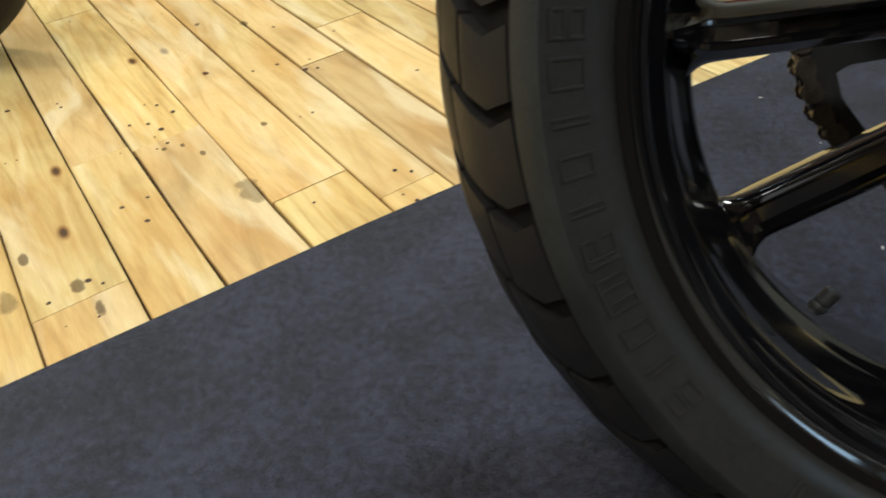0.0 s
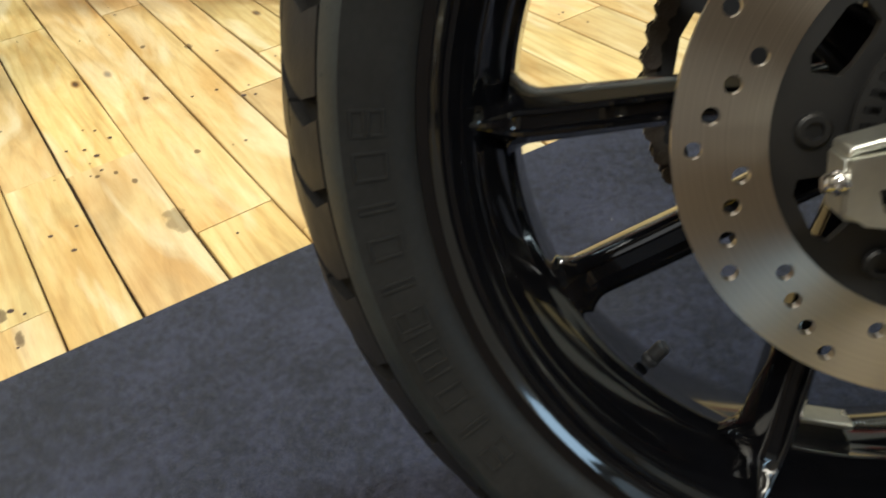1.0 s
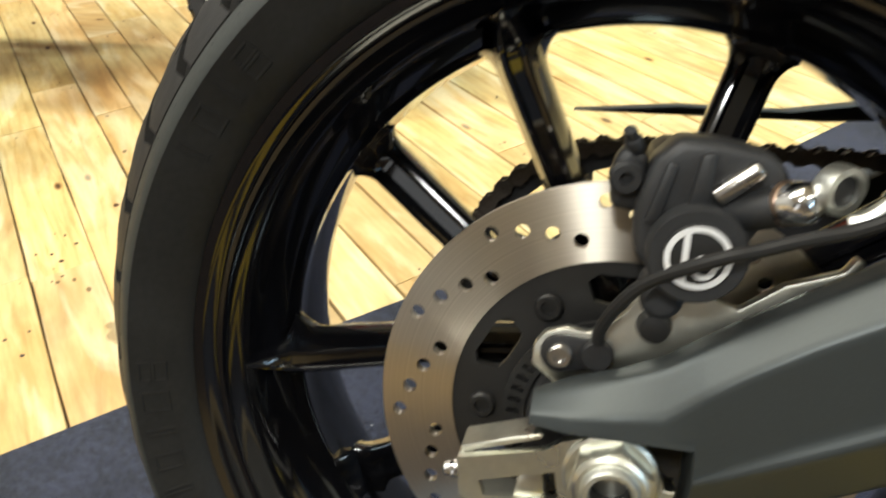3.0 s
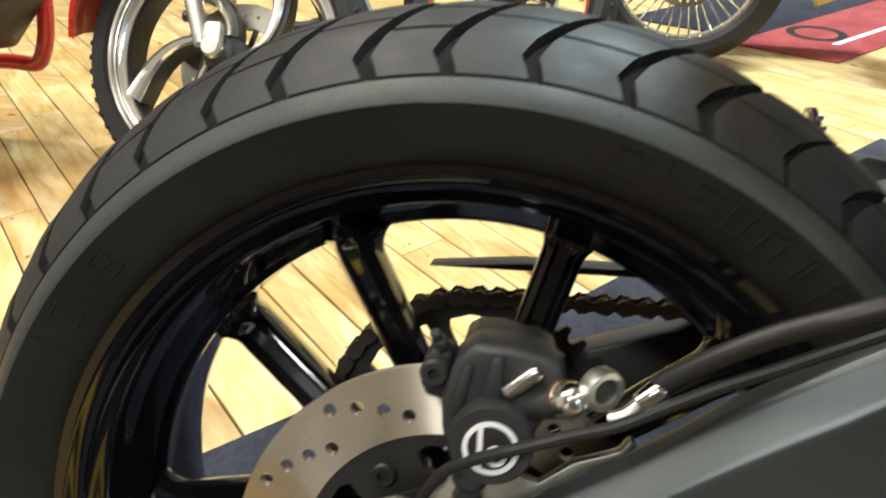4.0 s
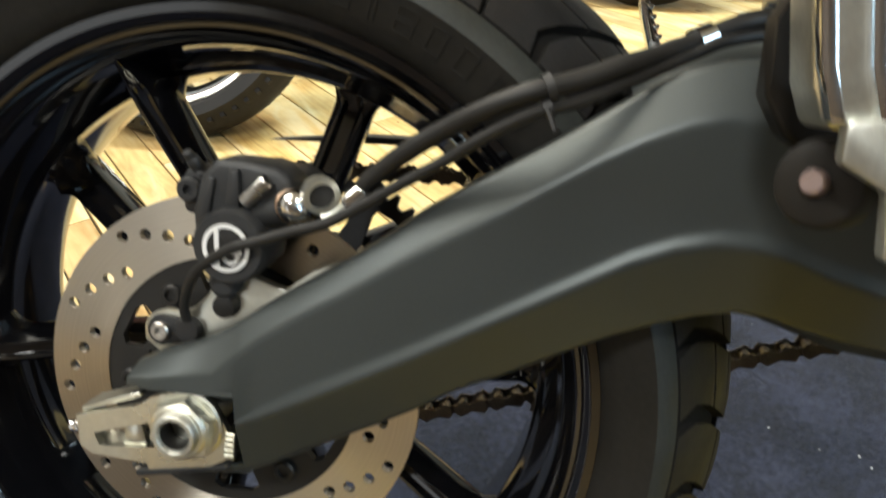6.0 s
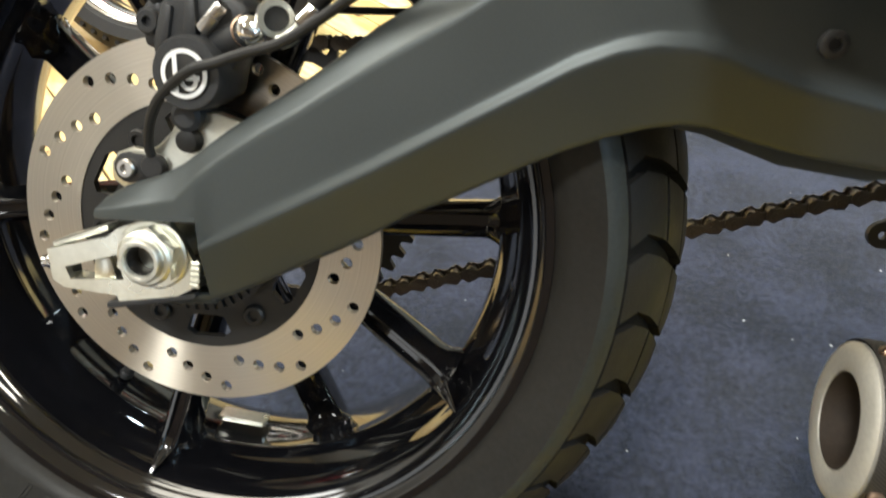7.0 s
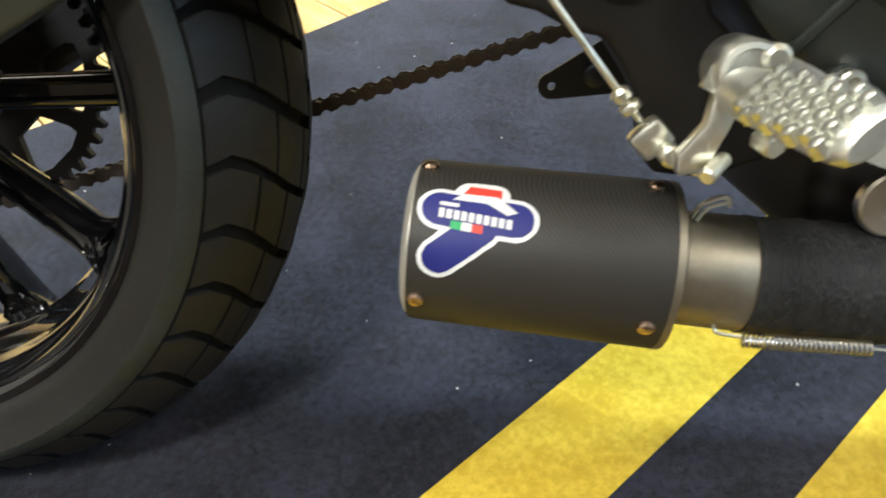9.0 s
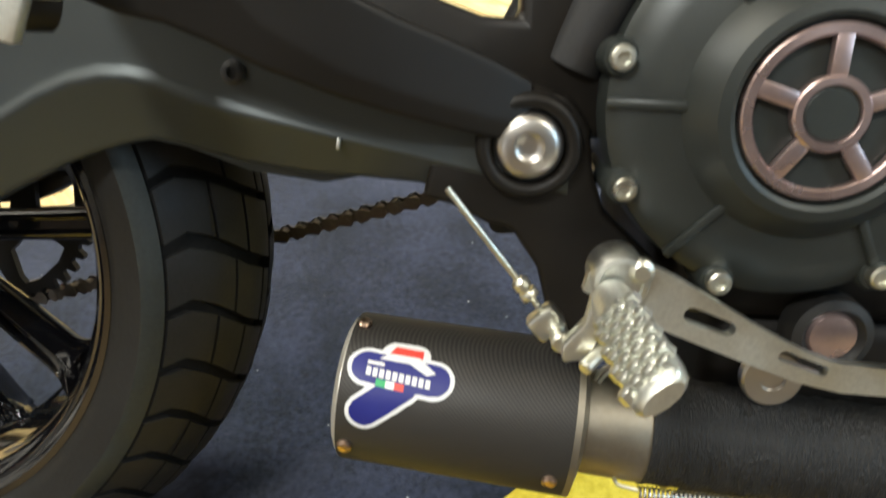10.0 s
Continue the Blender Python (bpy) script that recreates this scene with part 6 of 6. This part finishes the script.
for a in np.linspace(60, 172, 15):
    ca, sa = math.cos(radians(a)), math.sin(radians(a))
    fsec.append([(q * ca, y, q * sa) for q, y in ((0.302, -0.068), (0.316, -0.06), (0.325, -0.03), (0.327, 0), (0.325, 0.03), (0.316, 0.06), (0.302, 0.068), (0.3, 0.066), (0.32, 0.0), (0.3, -0.066))])
part("front_mudguard", loft(fsec), RED, red, "glossy red front mudguard")
UP = Matrix.Translation((0, 0, 0.08))
part("frame", moved(joined(tube([(-0.22, -0.06, 0.6), (-0.42, -0.09, 0.28), (-0.5, -0.12, -0.08), (-0.62, -0.13, -0.12), (-1.0, -0.13, -0.1)], 0.018, 14), tube([(-0.22, 0.06, 0.6), (-0.42, 0.09, 0.28), (-0.5, 0.12, -0.08), (-0.62, 0.13, -0.12), (-1.0, 0.13, -0.1)], 0.018, 14)), UP), RED, red, "red tubular frame")
part("engine", moved(joined(box(-0.68, 0, 0.08, 0.26, 0.22, 0.3, 0.03, 3), *(box(-0.6, 0, 0.16 + 0.02 * i, 0.2, 0.24, 0.008, 0.002) for i in range(7))), UP), BLACK, red, "black finned engine")
part("side_pipe", moved(tube([(-0.5, -0.1, 0.1), (-0.47, -0.14, 0.0), (-0.55, -0.16, -0.1), (-1.0, -0.17, -0.12)], 0.02, 16), UP), CHROME, red, "chrome exhaust pipe")
part("belly_panel", moved(loft([[(x, -0.1, z0), (x, -0.12, (z0 + z1) / 2), (x, -0.09, z1), (x, 0.09, z1), (x, 0.12, (z0 + z1) / 2), (x, 0.1, z0)] for x, z0, z1 in ((-0.46, 0.02, 0.12), (-0.55, -0.08, 0.12), (-0.8, -0.12, 0.1), (-1.0, -0.1, 0.06))], 0.01), UP), BLACK, red, "black belly panel")
part("side_stand", tube([(-0.75, -0.14, -0.1), (-0.8, -0.24, -0.27)], 0.01, 10), BLACK, red)


def wire_wheel(parent, rl, half, crown_r, rim_mat, spoke_mat, n, depth=0.02, thick=1.0):
    t = part("tyre", tyre_ring(rl - 0.004, half, crown_r), RUBBER, parent, "black treaded tyre")
    r = part("rim", revolve([(rl - 0.004, -half + 0.004), (rl + 0.002, -half), (rl + 0.002, -half + 0.006), (rl - 0.006, -half + 0.012), (rl - 0.010, 0), (rl - 0.006, half - 0.012), (rl + 0.002, half - 0.006), (rl + 0.002, half), (rl - 0.004, half - 0.004), (rl - 0.012, half - 0.014), (rl - 0.015, 0), (rl - 0.012, -half + 0.014)], 96), rim_mat, parent, "spoked rim")
    w = mesh_of(tube([(0.032, -0.034, 0.0), (rl - depth + 0.002, -0.006, 0.0)], 0.0014 * thick, 6, False), "wire_spoke", spoke_mat)
    w2 = mesh_of(tube([(0.032, 0.034, 0.0), (rl - depth + 0.002, 0.006, 0.0)], 0.0017 * thick, 6, False), "wire_spoke", spoke_mat)
    nip = mesh_of(tube([(rl - depth - 0.014, -0.008, 0), (rl - depth + 0.002, -0.005, 0)], 0.0032, 8, False), "nipple", CHROME)
    for i in range(n):
        a = 2 * math.pi * i / n
        skew = 0.1 if i % 2 else -0.1
        share("wire_spoke", w if i % 4 < 2 else w2, r, Matrix.Rotation(a, 4, "Y") @ Matrix.Rotation(skew, 4, "Z"))
        share("nipple", nip, r, Matrix.Rotation(a, 4, "Y"))
    part("hub", lathe([(0.016, -0.06), (0.036, -0.05), (0.038, -0.03), (0.024, -0.025), (0.024, 0.025), (0.038, 0.03), (0.036, 0.05), (0.016, 0.06)], 28), BLACK if rim_mat == ORANGE else ALU, r)
    return t, r


orange = thing("motorcycle", pose(-0.069, 1.695, 0.243, -14, 0, -2), "supermoto with orange spoked front wheel", "motorcycle", "motorcycles in the background")
t, r = wire_wheel(orange, 0.222, 0.046, 0.292, ORANGE, BLACK, 36)
sipes("tread_block", t, 0.292, 0.050, 44)
TILT = Matrix.Rotation(radians(-19), 4, "X")
t.matrix_basis = r.matrix_basis = TILT
drilled(0.1, 0.135, 0.05, orange, CAP, 30).matrix_basis = TILT
fork(orange, -0.09, (-0.12, -0.09, 0.66), BLACK, BLACK, turn=TILT)
fork(orange, 0.09, (-0.12, 0.09, 0.66), ALU, BLACK, turn=TILT)
part("hub_cover", lathe([(0.012, -0.075), (0.03, -0.07), (0.05, -0.055), (0.055, -0.03)], 28), BLACK, r)
part("front_caliper", joined(moved(prism([(0.07, 0.03), (0.1, 0.08), (0.14, 0.06), (0.12, 0.0)], 0.03, 0.085, 0.006), TILT)), CALIPER, orange)
part("engine", joined(box(-0.60, 0, 0.24, 0.44, 0.2, 0.26, 0.03, 3), box(-0.52, 0, 0.11, 0.36, 0.18, 0.12, 0.02, 3), box(-0.42, 0, 0.28, 0.2, 0.12, 0.2, 0.02, 2)), BLACK, orange, "black engine")
part("frame", joined(tube([(-0.28, 0, 0.6), (-0.48, -0.06, 0.2), (-0.5, -0.09, -0.08), (-0.9, -0.1, -0.08)], 0.016, 12), tube([(-0.48, 0.06, 0.2), (-0.5, 0.09, -0.08), (-0.9, 0.1, -0.08)], 0.016, 12)), BLACK, orange)
part("lower_panel", box(0.09, 0.16, 0.10, 0.07, 0.03, 0.10, 0.012, 2), ORANGE, orange, "orange plastic panel")
part("shroud", loft([[(x, -0.14, z0), (x, -0.155, z1), (x, -0.12, z1 + 0.01), (x, -0.12, z0)] for x, z0, z1 in ((-0.25, 0.42, 0.5), (-0.4, 0.3, 0.5), (-0.6, 0.32, 0.5))], 0.006), ORANGE, orange, "orange side shroud")
part("side_stand", tube([(-0.42, -0.1, 0.06), (-0.26, -0.2, -0.19)], 0.009, 10), BLACK, orange)

chrome_bike = thing("motorcycle", pose(0.446, 2.014, 0.285, -7.7, 0, -7), "motorcycle with chrome wire-spoked rear wheel", "motorcycle", "motorcycles in the background")
t, r = wire_wheel(chrome_bike, 0.22, 0.05, 0.290, CHROME, CHROME, 40, thick=1.7)
drilled(0.085, 0.118, -0.05, chrome_bike, STEEL, 30)
part("disc_carrier", prism(circle(0, 0, 0.087, 48), -0.056, -0.048, holes=[circle(0, 0, 0.02, 20)] + [circle(0.053 * math.cos(radians(72 * k)), 0.053 * math.sin(radians(72 * k)), 0.017, 16) for k in range(5)]), ALU, chrome_bike, "bright alloy disc carrier with round holes")
part("swingarm", joined(tube([(0, 0.1, 0), (0.5, 0.1, 0.05)], 0.018, 14, False)), BLACK, chrome_bike)
part("engine", joined(box(0.72, 0, 0.08, 0.36, 0.24, 0.32, 0.03, 3)), BLACK, chrome_bike)
part("silencer", tube([(-0.05, 0.16, 0.06), (0.6, 0.16, -0.02)], 0.042, 24, False), CHROME, chrome_bike, "chrome silencer")
part("rear_mudguard", loft([[(q * math.cos(radians(a)), y, q * math.sin(radians(a))) for q, y in ((0.31, -0.07), (0.33, -0.05), (0.335, 0), (0.33, 0.05), (0.31, 0.07), (0.308, 0.068), (0.33, 0), (0.308, -0.068))] for a in np.linspace(40, 170, 14)]), RED, chrome_bike, "red rear mudguard")

# front wheel of one more parked bike, of which no more than the tyre shows
other = thing("motorcycle", pose(-1.278, 0.57, 0.297, -6, 0, 0), "front wheel and fork of another parked black motorcycle", "motorcycle", "motorcycles in the background")
t, r = wire_wheel(other, 0.222, 0.05, 0.300, BLACK, CHROME, 36)
sipes("tread_block", t, 0.300, 0.052, 48)
fork(other, -0.09, (-0.2, -0.09, 0.66), ALU, BLACK)
fork(other, 0.09, (-0.2, 0.09, 0.66), ALU, BLACK)

# red mat with its printed mark
M0 = Vector((0.947, 2.024, 0))
MU, MV = Vector((-0.857, 0.516, 0)).normalized(), Vector((0.72, 0.70, 0)).normalized()
mq = [M0, M0 + MV * 1.5, M0 + MV * 1.5 + MU * 0.345, M0 + MU * 0.345]
mat_ob = tagged(new("floor_mat", mesh_of(slab([(c.x, c.y) for c in mq], -0.0015, 0.004, 0.001), "floor_mat", MAT_RED)), "faded red printed mat lying on the boards", "mat")
bm = bmesh.new()
for u0, u1, v0, v1 in ((0.10, 0.12, 0.2, 0.56),):
    pts = [M0 + MU * u + MV * v for u, v in ((u0, v0), (u0, v1), (u1, v1), (u1, v0))]
    bm_add(bm, [(p.x, p.y, 0.0046) for p in pts], [(0, 1, 2, 3)])
part("writing_bar", bm, WHITE, mat_ob)
part("printed_ring", moved(revolve([(0.07, -0.0003), (0.1, -0.0003), (0.1, 0.0003), (0.07, 0.0003)], 32), Matrix.Translation(M0 + MU * 0.225 + MV * 0.31 + Vector((0, 0, 0.0045))) @ Matrix.Rotation(math.pi / 2, 4, "X")), PLASTIC, mat_ob)

far_q = [M0 + MU * 0.352 + MV * a + MU * b for a, b in ((0.1, 0), (1.6, 0), (1.6, 0.45), (0.1, 0.45))]
tagged(new("carpet", mesh_of(slab([(c.x, c.y) for c in far_q], -0.0015, 0.003, 0.001), "carpet", CARPET)), "dark navy carpet piece lying past the red mat", "carpet", kind="structure")

# ---- floor boards ----
rnd = random.Random(11)


edge_wear = random.Random(12)


def board_mesh(length, width):
    bm = bmesh.new()
    rows = []
    for i in range(7):
        x = length * (i / 6 - 0.5)
        a, b = (-width / 2 + edge_wear.uniform(-0.0012, 0.0007), width / 2 + edge_wear.uniform(-0.0007, 0.0012))
        rows.append([bm.verts.new(p) for p in ((x, a, -0.008), (x, a, 0.007), (x, a + 0.0012, 0.008), (x, b - 0.0012, 0.008), (x, b, 0.007), (x, b, -0.008))])
    for p, q in zip(rows, rows[1:]):
        for k in range(5):
            bm.faces.new((p[k], p[k + 1], q[k + 1], q[k]))
    bm.faces.new(rows[0][::-1])
    bm.faces.new(rows[-1])
    bmesh.ops.recalc_face_normals(bm, faces=bm.faces)
    return mesh_of(bm, "board", PINE)


def board_at(a0, a1, b0, b1, dz=0.0):
    c = PA * ((a0 + a1) / 2) + PB * ((b0 + b1) / 2)
    m = Matrix.Translation((c.x, c.y, -0.010 + dz)) @ Matrix.Rotation(ALONG, 4, "Z")
    share("board", board_mesh(a1 - a0 - 0.0012, b1 - b0 - rnd.uniform(0.002, 0.0042)), floor, m)


def nails_at(bm, a, b0, b1, n):
    for _ in range(n):
        p = PA * (a + rnd.uniform(-0.012, 0.012)) + PB * rnd.uniform(b0 + 0.012, b1 - 0.012)
        r = rnd.uniform(0.0013, 0.0030)
        ring = [(p.x + r * math.cos(k * math.pi / 3), p.y + r * math.sin(k * math.pi / 3), -0.0017) for k in range(6)]
        bm_add(bm, ring + [(p.x, p.y, -0.0013)], [(k, (k + 1) % 6, 6) for k in range(6)])


seams = [-0.413, -0.340, -0.2505, -0.1566, -0.0815, -0.006, 0.0818, 0.158, 0.231, 0.3026]
known = {-0.340: [0.7715], -0.0815: [0.8227], -0.506: [0.536], -0.1566: [0.481]}
while seams[0] > -1.9:
    seams.insert(0, seams[0] - (0.093 if len(seams) == 10 else rnd.uniform(0.076, 0.1)))
while seams[-1] < 3.3:
    seams.append(seams[-1] + rnd.uniform(0.076, 0.1))
nails = bmesh.new()
rest = bmesh.new()
# nail holes of the boards in front
for x, y in ((-0.823, 0.359), (-0.799, 0.364), (-0.774, 0.352), (-0.779, 0.395), (-1.028, 0.388), (-0.740, 0.192), (-0.719, 0.212), (-0.698, 0.172), (-0.713, 0.078), (-0.732, 0.652), (-0.709, 0.507), (-0.680, 0.528), (-0.632, 0.514)):
    r = rnd.uniform(0.0026, 0.0046)
    bm_add(nails, [(x + r * math.cos(k * math.pi / 3), y + r * 0.8 * math.sin(k * math.pi / 3), -0.0016) for k in range(6)] + [(x, y, -0.0012)], [(k, (k + 1) % 6, 6) for k in range(6)])
count = 0
strips = []


def clipped(points):
    """A board's outline cut off at the room's walls."""
    for axis, side, limit in ((0, 1, X0), (0, -1, X1), (1, 1, Y0), (1, -1, Y1)):
        out = []
        for p, q in zip(points, points[1:] + points[:1]):
            dp, dq = side * (p[axis] - limit), side * (q[axis] - limit)
            if dp >= 0:
                out.append(p)
            if dp * dq < 0:
                out.append(p + (q - p) * (dp / (dp - dq)))
        points = out
        if len(points) < 3:
            return []
    return points


def plain_board(a0, a1, b0, b1):
    q = clipped([PA * a + PB * b for a, b in ((a0 + 0.001, b0 + 0.0015), (a1 - 0.001, b0 + 0.0015), (a1 - 0.001, b1 - 0.0015), (a0 + 0.001, b1 - 0.0015))])
    k = len(q)
    if k:
        vs = [rest.verts.new((p.x, p.y, -0.002)) for p in q] + [rest.verts.new((p.x, p.y, -0.0118)) for p in q]
        rest.faces.new(vs[:k])
        for i in range(k):
            rest.faces.new((vs[i], vs[(i + 1) % k], vs[k + (i + 1) % k], vs[k + i]))


for b0, b1 in zip(seams, seams[1:]):
    ends = [-0.35 + rnd.uniform(0, 0.3)]
    marks = [v for k, v in known.items() if abs(k - b0) < 0.004]
    while ends[-1] < 3.2:
        nxt = ends[-1] + rnd.choice((0.42, 0.55, 0.8, 0.95, 1.15)) * rnd.uniform(0.9, 1.1)
        if marks:
            if ends[-1] < marks[0][0] - 0.1 and nxt > marks[0][0] - 0.3:
                nxt = marks[0][0]
        ends.append(nxt)
    for a0, a1 in zip(ends, ends[1:]):
        c = PA * ((a0 + a1) / 2) + PB * ((b0 + b1) / 2)
        if (c - CORNER).dot(E2) < -0.75 and (c - CORNER).dot(E1) < 0.3:
            continue
        nails_at(nails, a0 + 0.022, b0, b1, rnd.randint(0, 2))
        nails_at(nails, a1 - 0.022, b0, b1, rnd.randint(1, 2))
        if rnd.random() < 0.5:
            nails_at(nails, rnd.uniform(a0, a1), b0, b1, 2)
        if count < 300 and -1.7 < c.x < 2.4 and -0.3 < c.y < 3.4:
            count += 1
            board_at(a0, a1, b0, b1, rnd.uniform(-0.0006, 0.0004))
        else:
            plain_board(a0, a1, b0, b1)
    strips.append((b0, b1, ends[0], ends[-1]))
edge_rnd = random.Random(5)
b = strips[0][0]
while b > -7:
    strips.append((b - 0.088, b, 0.0, 0.0))
    b -= 0.088
b = seams[-1]
while b < 7:
    strips.append((b, b + 0.088, 0.0, 0.0))
    b += 0.088
for b0, b1, lo, hi in strips:
    for start, step in ((lo, -1), (hi, 1)):
        at = start
        while abs(at) < 7:
            nxt = at + step * edge_rnd.uniform(0.5, 1.2)
            plain_board(min(at, nxt), max(at, nxt), b0, b1)
            at = nxt
tagged(part("boards_beyond", rest, PINE, floor), kind="stuff")
tagged(part("nail_heads", nails, NAIL, floor), kind="stuff")
